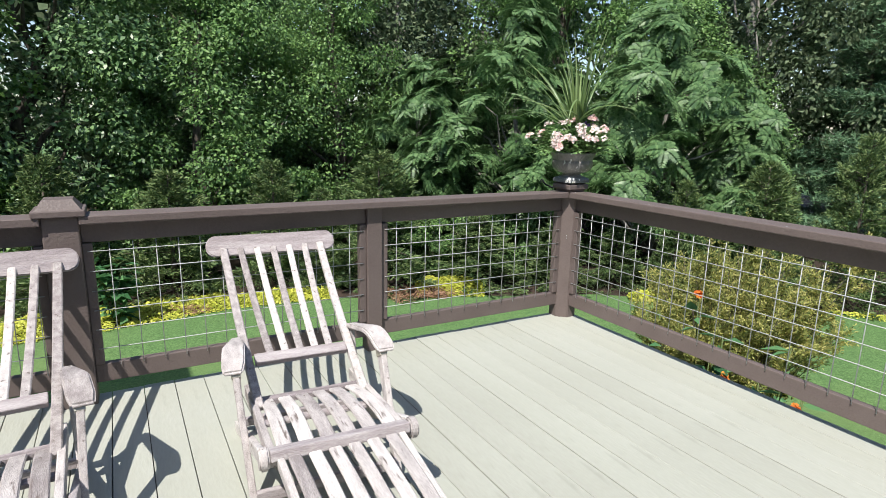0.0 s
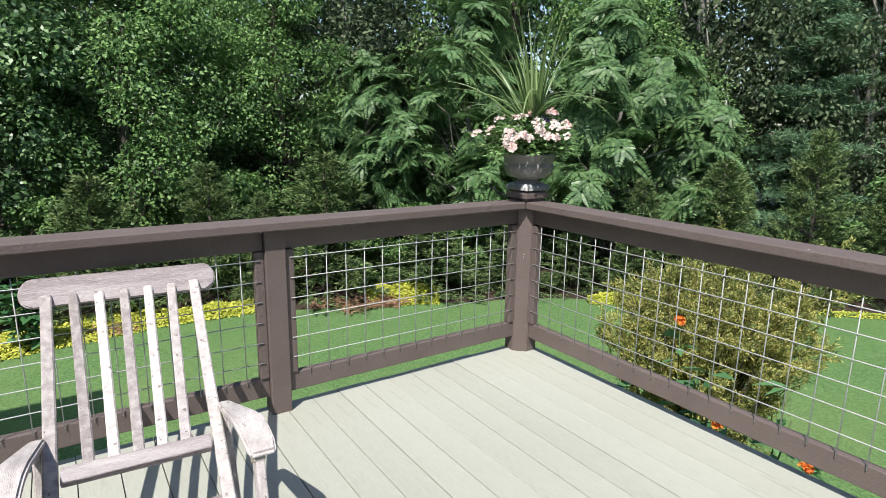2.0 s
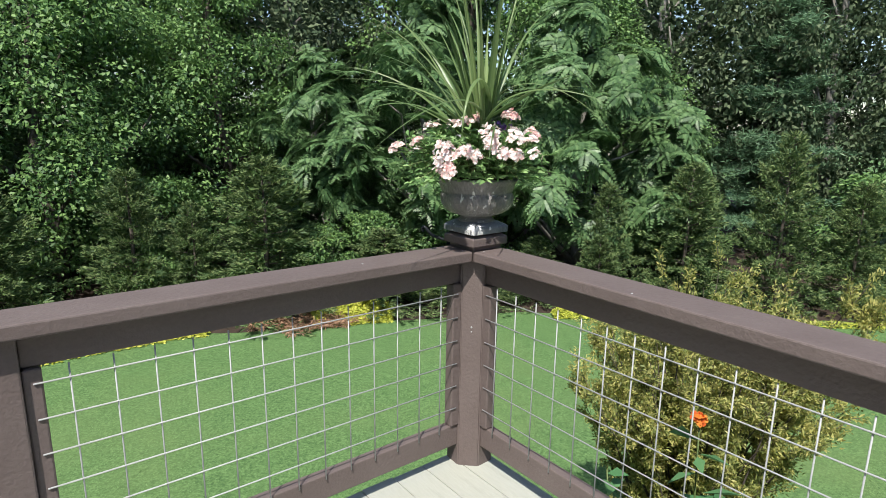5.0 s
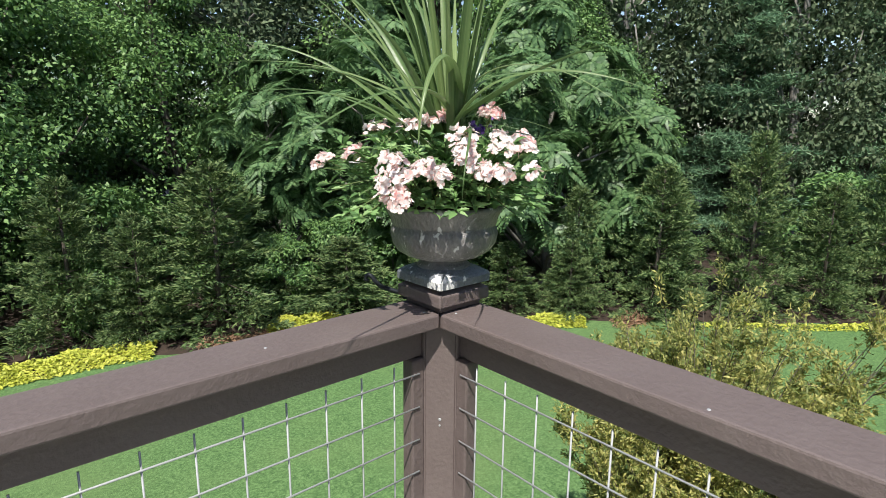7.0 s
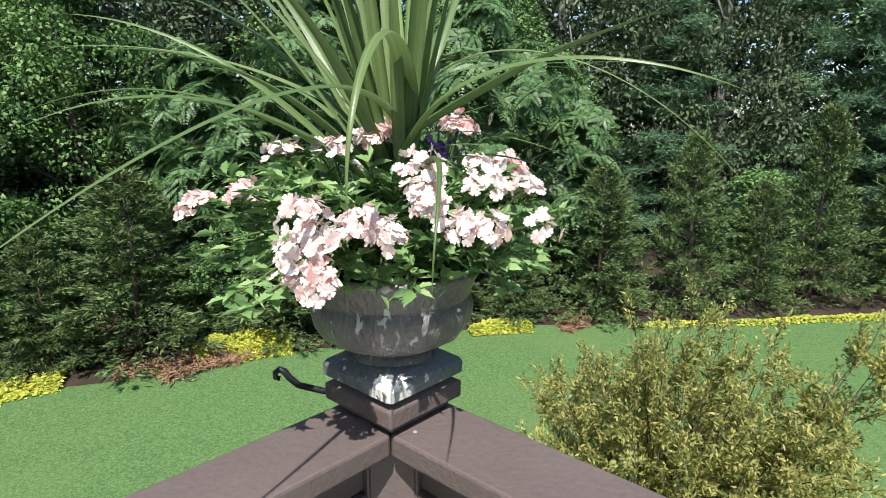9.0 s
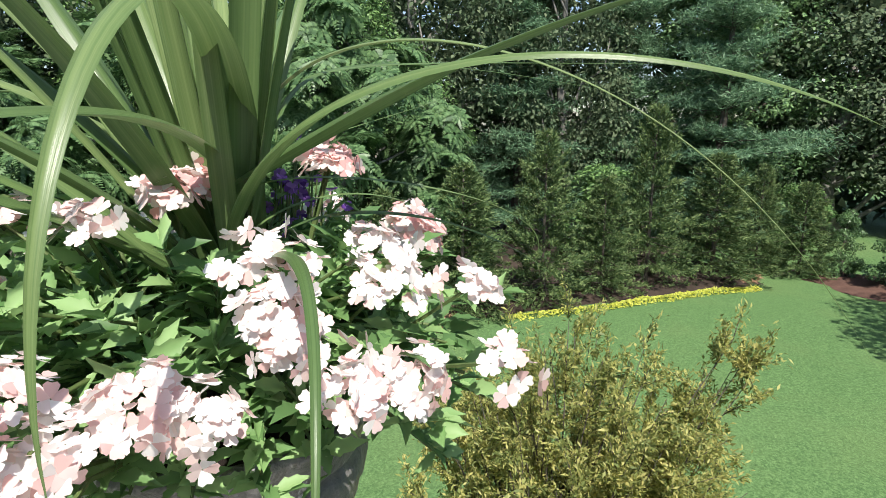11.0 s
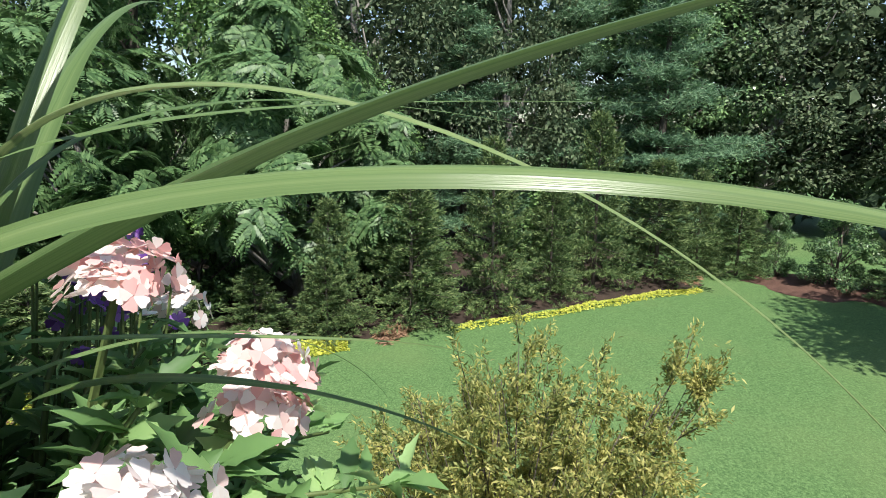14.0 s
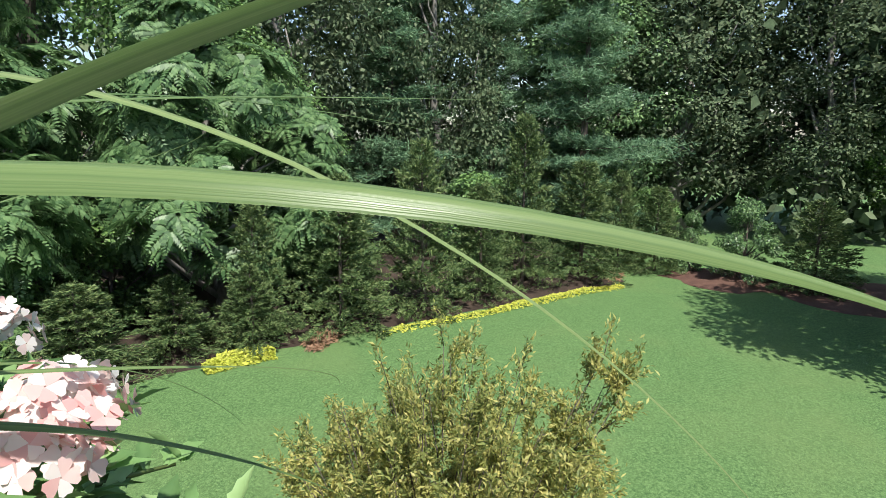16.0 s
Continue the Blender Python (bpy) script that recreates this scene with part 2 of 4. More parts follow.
def tube(path, radii, sides=7, bm=None):
    """A tapered limb along a path."""
    bm = bm or bmesh.new()
    rings = []
    path = [Vector(p) for p in path]
    for i, p in enumerate(path):
        way = (path[min(i + 1, len(path) - 1)] - path[max(i - 1, 0)]).normalized()
        x = way.orthogonal().normalized() if not rings else (last - way * last.dot(way)).normalized()
        last = x
        y = way.cross(x)
        rings.append([bm.verts.new(p + (x * math.cos(a) + y * math.sin(a)) * radii[i])
                      for a in (2 * math.pi * k / sides for k in range(sides))])
    for r0, r1 in zip(rings, rings[1:]):
        for k in range(sides):
            bm.faces.new((r0[k], r0[(k + 1) % sides], r1[(k + 1) % sides], r1[k]))
    bm.faces.new(list(reversed(rings[0])))
    bm.faces.new(rings[-1])
    return bm


def wander(rng, a, b, steps, amount):
    a, b = np.array(a, float), np.array(b, float)
    pts = [a + (b - a) * i / steps for i in range(steps + 1)]
    for i in range(1, steps):
        pts[i] = pts[i] + rng.normal(0, amount, 3)
    return pts


# ---- ground ----
GROUND_Z = -2.7


def build_ground():
    bm = bmesh.new()
    for s in ((-400, -400), (400, -400), (400, 400), (-400, 400)):
        bm.verts.new((*s, GROUND_Z))
    bm.faces.new(bm.verts)
    tagged(part("ground", bm, LAWN), "mown green lawn grass in sunlight", "lawn", kind="structure")


EDGE = [(-16, 8.6), (-8, 9.0), (-3, 9.35), (-0.7, 9.7), (1.1, 9.6), (3.0, 8.8), (4.7, 8.2), (5.6, 7.6), (8, 6.1), (9.4, 5.0),
        (12.1, 2.45), (14.7, 0.2), (16.2, -1.4)]


def edge_at(s):
    """A point of the lawn's border and the way out of the lawn; s from 0 to 1."""
    seg = [math.dist(a, b) for a, b in zip(EDGE, EDGE[1:])]
    d = min(s, 0.9995) * sum(seg)
    for (a, b), l in zip(zip(EDGE, EDGE[1:]), seg):
        if d <= l:
            break
        d -= l
    d = min(d, l)
    way = np.array([(b[0] - a[0]) / l, (b[1] - a[1]) / l])
    return np.array(a) + way * d, np.array([-way[1], way[0]])


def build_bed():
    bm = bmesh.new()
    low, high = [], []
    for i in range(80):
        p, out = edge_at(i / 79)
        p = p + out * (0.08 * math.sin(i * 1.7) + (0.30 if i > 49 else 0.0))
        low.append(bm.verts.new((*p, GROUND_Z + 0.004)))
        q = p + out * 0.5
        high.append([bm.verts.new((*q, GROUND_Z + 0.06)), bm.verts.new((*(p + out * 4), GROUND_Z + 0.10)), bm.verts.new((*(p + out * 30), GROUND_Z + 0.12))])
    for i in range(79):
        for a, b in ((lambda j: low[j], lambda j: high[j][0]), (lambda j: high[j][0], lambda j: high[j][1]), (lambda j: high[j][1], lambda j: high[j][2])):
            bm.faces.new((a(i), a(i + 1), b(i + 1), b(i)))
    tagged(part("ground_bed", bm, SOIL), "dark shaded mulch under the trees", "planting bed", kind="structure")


def build_mulch_island():
    rng = np.random.default_rng(5)
    for name, cx, cy, rx, ry in (("mulch_bed", 17.5, -4.0, 1.5, 1.7), ("mulch_bed", 16.6, -7.0, 2.0, 2.1)):
        bm = bmesh.new()
        ring = [bm.verts.new((cx + rx * math.cos(a) * (1 + 0.1 * rng.normal()), cy + ry * math.sin(a) * (1 + 0.1 * rng.normal()), GROUND_Z + 0.004))
                for a in np.linspace(0, 2 * math.pi, 24, endpoint=False)]
        mid = bm.verts.new((cx, cy, GROUND_Z + 0.14))
        for a, b in zip(ring, ring[1:] + ring[:1]):
            bm.faces.new((a, b, mid))
        tagged(part(name, bm, MULCH, smooth=True), "reddish brown mulch bed at the lawn's far end", "mulch bed", kind="structure")


def build_straw():
    rng = np.random.default_rng(15)
    for x, y, r, n in ((3.75, 8.75, 0.70, 3600), (9.75, 4.95, 0.36, 1200), (2.6, 9.2, 0.3, 900), (-1.6, 9.8, 0.35, 900), (16.9, -0.75, 0.35, 1000)):
        u, a = np.sqrt(rng.random(n)), rng.uniform(0, 2 * math.pi, n)
        wob = 1 + 0.25 * np.sin(3 * a + x) + 0.15 * np.sin(7 * a)
        px, py = x + 1.4 * r * u * wob * np.cos(a) , y + 0.75 * r * u * wob * np.sin(a)
        p = np.stack([px, py, GROUND_Z + 0.03 + 0.22 * r * (1 - u) + rng.uniform(0, 0.03, n)], 1)
        way = np.stack([rng.normal(0, 1, n), rng.normal(0, 1, n), rng.normal(0.05, 0.25, n)], 1)
        v, f = blades(p, way, rng.normal(0, 0.4, p.shape) + (0, 0, 1), rng.uniform(0.08, 0.2, n), rng.uniform(0.012, 0.03, n), fold=0.0)
        tagged(from_arrays("pine_straw", v, f, STRAW), "patch of reddish dry pine straw beside golden groundcover", "pine straw", "straw patches", "stuff")


def build_grass():
    rng = np.random.default_rng(3)
    n = 90000
    # denser where the walk looks down on it
    u, a = rng.random(n), rng.uniform(-0.75, 1.75, n)
    d = 2.2 + 15 * u ** 0.8
    x, y = d * np.cos(a), d * np.sin(a)
    border = np.array([edge_at(i / 60)[0] for i in range(61)])
    outs = np.array([edge_at(i / 60)[1] for i in range(61)])
    keep = np.ones(n, bool)
    for i in range(0, n, 10000):
        p = np.stack([x[i:i + 10000], y[i:i + 10000]], 1)
        k = ((p[:, None] - border[None]) ** 2).sum(2).argmin(1)
        keep[i:i + 10000] = ((p - border[k]) * outs[k]).sum(1) < 0.03
    pts = np.stack([x, y, np.full(n, GROUND_Z)], 1)[keep]
    n = len(pts)
    way = np.stack([rng.normal(0, 1, n), rng.normal(0, 1, n), rng.uniform(0.1, 0.45, n)], 1)
    side = unit(np.cross(way, (0, 0, 1)))
    way = unit(way)
    h, w = rng.uniform(0.015, 0.038, n)[:, None], rng.uniform(0.003, 0.006, n)[:, None]
    v = np.stack([pts - side * w, pts + side * w, pts + way * h], 1).reshape(-1, 3)
    tagged(from_arrays("lawn_grass", v, np.arange(3 * n).reshape(n, 3), BLADE), "short green grass blades of a mown lawn", "grass", kind="stuff")


def build_groundcover():
    rng = np.random.default_rng(8)
    for s0, s1, width, n in ((0.05, 0.487, 1.55, 42000), (0.543, 0.588, 1.2, 9000), (0.685, 0.72, 0.5, 2600), (0.785, 0.862, 0.20, 700), (0.862, 0.985, 0.30, 1600)):
        pts = []
        for _ in range(n):
            s = rng.uniform(s0, s1)
            p, out = edge_at(s)
            e = min(s - s0, s1 - s) / (s1 - s0)
            w = width * (0.35 + 0.65 * min(1, 4 * e)) * (0.85 + 0.25 * math.sin(s * 140) * math.sin(s * 61) + 0.1 * math.sin(s * 390))
            q = rng.uniform(-0.12 - 0.1 * rng.random() ** 3, max(0.1, w))
            pts.append((*(p + out * q), GROUND_Z + 0.02 + (0.30 if s0 == 0.543 else 0.16 if s0 < 0.7 else 0.07) * math.sin(math.pi * min(1, max(0, (q + 0.12) / (w + 0.12)))) * rng.uniform(0.4, 1)))
        pts = np.array(pts)
        way = rng.normal(0, 1, pts.shape) * (1, 1, 0.35) + (0, 0, 0.15)
        nor = rng.normal(0, 0.35, pts.shape) + (-0.15, -0.2, 1)
        v, f = blades(pts, way, nor, rng.uniform(0.04, 0.085, n), rng.uniform(0.032, 0.055, n))
        tagged(from_arrays("groundcover", v, f, GOLD_LEAF), "low bright yellow-green golden groundcover edging the lawn", "groundcover", "golden groundcover", "stuff")


# ---- trees ----
def crown_points(rng, blobs, n):
    """Points near the shells of many blobs (x, y, z, r)."""
    b = np.array(blobs)
    w = b[:, 3] ** 2
    k = rng.choice(len(b), n, p=w / w.sum())
    d = unit(rng.normal(0, 1, (n, 3)))
    r = b[k, 3] * rng.uniform(0.45, 1.08, n) ** 0.6
    squash = np.array([1, 1, 0.75])
    return b[k, :3] + d * r[:, None] * squash, d


def blob_crown(rng, height, low, radius, count, lean=0.0):
    blobs = []
    for i in range(count):
        u = rng.random()
        z = low + (height - low) * u
        prof = (math.sin(math.pi * min(1, 0.18 + 0.82 * u)) ** 0.6) * (1.0 if u < 0.8 else 0.8)
        rr = radius * prof * math.sqrt(rng.uniform(0.15, 1))
        a = rng.uniform(0, 2 * math.pi)
        blobs.append((rr * math.cos(a) + lean * u, rr * math.sin(a), z, radius * rng.uniform(0.16, 0.34)))
    return blobs


def limbs(rng, bm, blobs, height, low, radius):
    trunk = wander(rng, (0, 0, -0.1), (0, 0, height * 0.86), 7, radius * 0.06)
    rad = [height * 0.022 * (1 - 0.8 * i / 7) for i in range(8)]
    tube(trunk, rad, 8, bm)
    order = sorted(blobs, key=lambda b: b[2])
    for b in order[::max(1, len(order) // 16)]:
        z = max(low * 0.6, b[2] - radius * 0.55)
        k = min(6, max(0, int(z / (height * 0.86) * 7)))
        start = trunk[k]
        path = wander(rng, start, b[:3], 4, radius * 0.05)
        r0 = rad[k] * 0.5
        tube(path, [r0 * (1 - 0.75 * i / 4) for i in range(5)], 5, bm)


def broad_tree(name, label, seed, height, low, radius, leaf_mat, leaves, size, blobs=60, bark=None, category="tree"):
    """A broad-leaved tree: trunk with limbs, and a crown of kite-shaped leaves."""
    rng = np.random.default_rng(seed)
    root = thing(name, label, category)
    bl = blob_crown(rng, height, low, radius, blobs)
    bm = bmesh.new()
    limbs(rng, bm, bl, height, low, radius)
    part("trunk", bm, bark or BARK, root, smooth=True)
    p, d = crown_points(rng, bl, leaves)
    way = d * (1, 1, 0.3) + rng.normal(0, 0.7, p.shape) + (0, 0, -0.35)
    nor = d * 0.7 + rng.normal(0, 0.4, p.shape) + (-0.25, -0.22, 0.75)
    v, f = blades(p, way, nor, size * rng.uniform(0.7, 1.3, leaves), size * 0.62 * rng.uniform(0.7, 1.3, leaves))
    from_arrays("crown", v, f, leaf_mat, root)
    return root


def sumac_tree(name, label, seed, height, low, radius, sprays):
    """A small tree of long feathered leaves that hang from the twig ends."""
    rng = np.random.default_rng(seed)
    root = thing(name, label, "tree")
    bl = blob_crown(rng, height, low, radius, 42)
    bm = bmesh.new()
    limbs(rng, bm, bl, height, low, radius)
    part("trunk", bm, GREY_BARK, root, smooth=True)
    ends, d = crown_points(rng, bl, sprays // 7)
    p, d = np.repeat(ends, 7, 0), np.repeat(d, 7, 0)
    sprays = len(p)
    turn = rng.uniform(0, 2 * math.pi, sprays // 7).repeat(7) + np.tile(np.arange(7) * 0.9, sprays // 7)
    nor = unit(d * 0.75 + rng.normal(0, 0.3, (sprays // 7, 3)).repeat(7, 0) + (-0.2, -0.2, 0.75))
    t1 = unit(np.cross(nor, (0.3, 0.1, 1.0)))
    t2 = np.cross(nor, t1)
    way = unit(t1 * np.cos(turn)[:, None] + t2 * np.sin(turn)[:, None] + nor * 0.2 + rng.normal(0, 0.12, p.shape))
    nor = unit(nor + rng.normal(0, 0.15, p.shape))
    side = unit(np.cross(way, nor))
    L = rng.uniform(0.26, 0.46, sprays)[:, None]
    vs, pairs = [], 8
    for k in range(pairs):
        u = 0.12 + 0.88 * k / (pairs - 1)
        base = p + way * L * u - np.array([0, 0, 1.0]) * L * 0.38 * u ** 2
        ll = (0.40 * L[:, 0]) * math.sin(math.pi * (0.25 + 0.6 * u))
        for s in (-1, 1):
            w = side * s + way * 0.45 - np.array([0, 0, 0.25])
            v, f = blades(base, w, nor, ll, ll * 0.48, fold=0.05)
            vs.append(v)
    v = np.concatenate(vs)
    from_arrays("crown", v, np.arange(len(v)).reshape(-1, 4), SUMAC_LEAF, root)
    return root


def spruce_tree(name, label, seed, height, radius, branches=120, per=57):
    """A young spruce: tiers of drooping branches set with short needle sprays."""
    rng = np.random.default_rng(seed)
    root = thing(name, label, "spruce tree")
    bm = bmesh.new()
    tube([(0, 0, -0.1), (0.01, 0, height * 0.5), (0, 0.01, height * 0.985)], [height * 0.018, height * 0.011, 0.008], 7, bm)
    pts, ways = [], []
    for i in range(branches):
        u = (i + rng.random()) / branches
        z = height * (0.03 + 0.95 * u)
        r = radius * (1 - u) ** 0.70 * rng.uniform(0.62, 1.25) + 0.04
        a = i * 2.399 + rng.normal(0, 0.3)
        rise = -0.12 + 0.75 * u + rng.normal(0, 0.08)
        out = np.array([math.cos(a), math.sin(a), 0])
        if i % 3 == 0:
            tube([(0, 0, z), tuple(out * r * 0.5 + (0, 0, z + rise * r * 0.4)), tuple(out * r * 0.95 + (0, 0, z + rise * r * 0.75))], [0.014, 0.009, 0.004], 4, bm)
        k = max(10, int(per * (0.3 + r / radius)))
        t = rng.uniform(0.15, 1.0, k) ** 0.7
        lat = np.stack([-np.sin(a) * np.ones(k), np.cos(a) * np.ones(k), np.zeros(k)], 1)
        spread = rng.normal(0, 1, k) * 0.17 * r * (1.15 - t)
        p = out[None] * (t * r)[:, None] + lat * spread[:, None]
        p[:, 2] = z + rise * r * t - 0.10 * r * np.abs(spread) / (0.2 * r + 1e-6) + rng.normal(0, 0.02, k)
        w = out[None] * 0.9 + lat * np.sign(spread)[:, None] * rng.uniform(0.3, 1.0, k)[:, None] + np.stack([np.zeros(k), np.zeros(k), rng.normal(0.12 + 0.5 * u, 0.25, k)], 1)
        pts.append(p)
        ways.append(w)
    part("trunk", bm, BARK, root, smooth=True)
    p, w = np.concatenate(pts), unit(np.concatenate(ways))
    n = len(p)
    vs = []
    for s in range(3):
        ww = w + rng.normal(0, 0.35, w.shape)
        v, f = blades(p + w * rng.uniform(0, 0.08, (n, 1)), ww, rng.normal(0, 1, w.shape), rng.uniform(0.07, 0.16, n), rng.uniform(0.020, 0.035, n), fold=0.0)
        vs.append(v)
    v = np.concatenate(vs)
    from_arrays("crown", v, np.arange(len(v)).reshape(-1, 4), SPRUCE_LEAF, root)
    return root


def pine_tree(name, label, seed, height, radius, tiers=12):
    """A tall pine with flat tiers of soft needle tufts."""
    rng = np.random.default_rng(seed)
    root = thing(name, label, "pine tree")
    bm = bmesh.new()
    tube(wander(rng, (0, 0, -0.1), (0, 0, height), 8, 0.05), [0.19 * (1 - 0.9 * i / 8) for i in range(9)], 8, bm)
    pts = []
    for k in range(tiers):
        u = k / (tiers - 1)
        z = 1.2 + (height - 1.2) * u + rng.uniform(-0.2, 0.2)
        for j in range(7):
            a = j * 0.9 + k * 1.1 + rng.normal(0, 0.25)
            r = radius * (1 - 0.8 * u) * rng.uniform(0.45, 1.2)
            dz = rng.normal(0, 0.30)
            tip = (math.cos(a) * r, math.sin(a) * r, z + dz + 0.12 * r)
            tube(wander(rng, (0, 0, z), tip, 3, 0.03), [0.04 * (1.1 - u), 0.03 * (1.1 - u), 0.02, 0.008], 5, bm)
            m = int(105 * (0.5 + r / radius))
            t = rng.uniform(0.3, 1.05, m)
            p = np.array(tip)[None] * t[:, None] + rng.normal(0, 1, (m, 3)) * (0.16 * r + 0.1, 0.16 * r + 0.1, 0.07)
            p[:, 2] = z + dz * t + 0.12 * r * t + rng.normal(0, 0.075, m) + 0.05
            pts.append(p)
    part("trunk", bm, BARK, root, smooth=True)
    p = np.concatenate(pts)
    n = len(p)
    vs = []
    for s in range(7):
        w = rng.normal(0, 1, p.shape) * (1, 1, 0.55) + (0, 0, 0.25)
        v, f = blades(p, w, rng.normal(0, 1, p.shape), rng.uniform(0.16, 0.26, n), rng.uniform(0.018, 0.032, n), fold=0.0)
        vs.append(v)
    v = np.concatenate(vs)
    from_arrays("crown", v, np.arange(len(v)).reshape(-1, 4), PINE_LEAF, root)
    return root


def plant(ob, x, y, turn=0.0, s=1.0, z=GROUND_Z):
    ob.matrix_basis = pose(x, y, z, 0, 0, turn) @ Matrix.Scale(s, 4)
    return ob


def plant_more(ob, spots):
    for x, y, turn, s in spots:
        c = copy_thing(ob, pose(x, y, GROUND_Z, 0, 0, turn))
        c.scale = (s, s * (1 + 0.1 * math.sin(turn)), s * (1 + 0.13 * math.sin(3 * x + y)))


def build_woods():
    sp = spruce_tree("spruce_tree", "dense dark green young spruce at the lawn's edge", 21, 3.4, 1.25)
    tagged(sp, group="row of young spruces")
    sp2 = spruce_tree("spruce_tree", "dense dark green young spruce at the lawn's edge", 22, 3.6, 1.2, 130, 52)
    tagged(sp2, group="row of young spruces")
    # trunk's place, width and height against the first tree, turn
    row = ((sp, 10.7, 4.95, 0.86, 0.97, 200), (sp2, 12.25, 3.6, 0.78, 1.11, 250), (sp, 13.55, 2.5, 0.68, 0.86, 310), (sp2, 15.05, 1.65, 0.82, 1.28, 100), (sp2, 16.5, 0.15, 1.0, 0.94, 60),
           (sp, 2.85, 9.85, 1.10, 0.98, 10), (sp2, 0.55, 10.9, 0.85, 0.86, 60), (sp, -1.7, 11.1, 0.95, 0.84, 170), (sp2, -4.0, 11.0, 0.9, 0.9, 220), (sp, 1.55, 10.3, 0.62, 0.72, 80),
           (sp2, 5.15, 8.85, 0.95, 0.50, 0), (sp, 6.9, 7.9, 0.80, 0.50, 40), (sp2, 8.25, 7.15, 0.62, 0.44, 20), (sp2, 9.45, 6.2, 0.62, 0.78, 130), (sp, 9.0, 6.0, 0.5, 0.5, 75), (sp, 11.6, 5.2, 0.7, 0.9, 15),
           (sp2, 18.07, -2.0, 0.72, 0.72, 60), (sp, 17.6, -0.9, 0.6, 0.9, 10), (sp, 16.9, -5.95, 0.85, 0.72, 140))
    for ob, x, y, wide, tall, turn in row:
        at = pose(x, y, GROUND_Z, 0, 0, turn)
        tree = ob
        if "planted" in ob:
            tree = copy_thing(ob, at)
        tree.matrix_basis = at
        tree.scale = (wide * 1.1, wide * 1.1, tall)
        ob["planted"] = 1
    a = broad_tree("oak_tree", "large dark green oak with a full leafy crown", 31, 10.5, 0.9, 3.4, OAK_LEAF, 46000, 0.135, 150)
    plant(a, -4.6, 15.0, 0)
    plant_more(a, [(-10.5, 14.0, 100, 1.0), (0.4, 17.5, 210, 1.1), (24.5, 1.0, 40, 1.1)])
    b = broad_tree("maple_tree", "bright green maple with a loose leafy crown", 32, 9.0, 0.6, 2.7, MAPLE_LEAF, 36000, 0.115, 120)
    plant(b, -0.6, 14.2, 0, 0.95)
    plant_more(b, [(3.6, 15.0, 120, 0.9), (-7.4, 13.2, 250, 0.9), (13.4, 9.6, 20, 0.9), (11.0, 13.0, 140, 1.2)])
    c = broad_tree("woodland_tree", "tall thin-leaved woodland tree with bare lower limbs", 33, 12.0, 2.2, 3.0, DULL_LEAF, 18000, 0.18, 110, GREY_BARK)
    plant(c, 6.5, 17.0, 0)
    plant_more(c, [(10.5, 17.0, 70, 1.0), (16.5, 9.5, 140, 0.95), (19.5, 5.5, 200, 0.9), (26.0, -3.5, 20, 1.05), (25.5, -8.5, 110, 1.0), (29.0, -12.5, 260, 1.1), (30.5, -1.0, 30, 1.2), (28.5, -6.7, 80, 1.15), (-14, 18, 40, 1.1), (3.0, 21.0, 300, 1.15), (22.5, 9.0, 100, 1.1)])
    d = sumac_tree("sumac_tree", "spreading sumac tree with drooping feathered leaves", 34, 6.8, 1.3, 2.6, 4600)
    plant(d, 10.3, 7.9, 0)
    plant_more(d, [(7.4, 10.4, 150, 0.92), (5.4, 12.4, 280, 0.85)])
    e = pine_tree("pine_tree", "tall white pine with flat layered soft boughs", 35, 10.5, 2.6)
    plant(e, 20.6, 0.4, 0)
    plant_more(e, [(22.6, 4.0, 90, 1.05), (18.2, 6.6, 200, 1.1)])
    g = broad_tree("understory_shrub", "small leafy green shrub under the trees", 36, 2.6, 0.15, 1.15, MAPLE_LEAF, 7000, 0.10, 40, category="shrub")
    plant(g, 3.9, 11.6, 0, 1.15)
    plant_more(g, [(7.0, 9.6, 60, 0.9), (1.4, 12.4, 200, 1.2), (-2.4, 12.6, 130, 1.0), (12.8, 6.6, 300, 1.2), (9.2, 9.6, 80, 1.2), (-5.0, 12.4, 20, 1.1), (21.5, -2.0, 50, 0.9), (17.2, 3.2, 20, 1.3), (4.25, 9.9, 30, 0.75), (5.2, 9.6, 260, 0.8), (1.0, 10.9, 100, 0.6)])
    h = broad_tree("lawn_shrub", "rounded upright holly shrub in a mulched bed", 37, 2.5, 0.05, 0.85, OAK_LEAF, 9000, 0.07, 46, category="shrub")
    plant(h, 17.3, -4.3, 0, 0.95)
    plant_more(h, [(18.3, -3.0, 200, 0.66)])
    k = broad_tree("shade_tree", "leafy green shade tree at the lawn's side", 38, 9.0, 1.8, 3.2, OAK_LEAF, 21000, 0.15, 90)
    plant(k, 10.2, -8.3, 0)
    plant_more(k, [(13.6, -10.6, 120, 1.05)])
    y = broad_tree("young_tree", "young tree with light yellow-green leaves", 39, 7.0, 1.6, 1.7, LIGHT_LEAF, 6000, 0.14, 40)
    plant(y, 25.0, -11.0, 0)
    plant_more(y, [(-5.7, 12.2, 90, 0.9)])


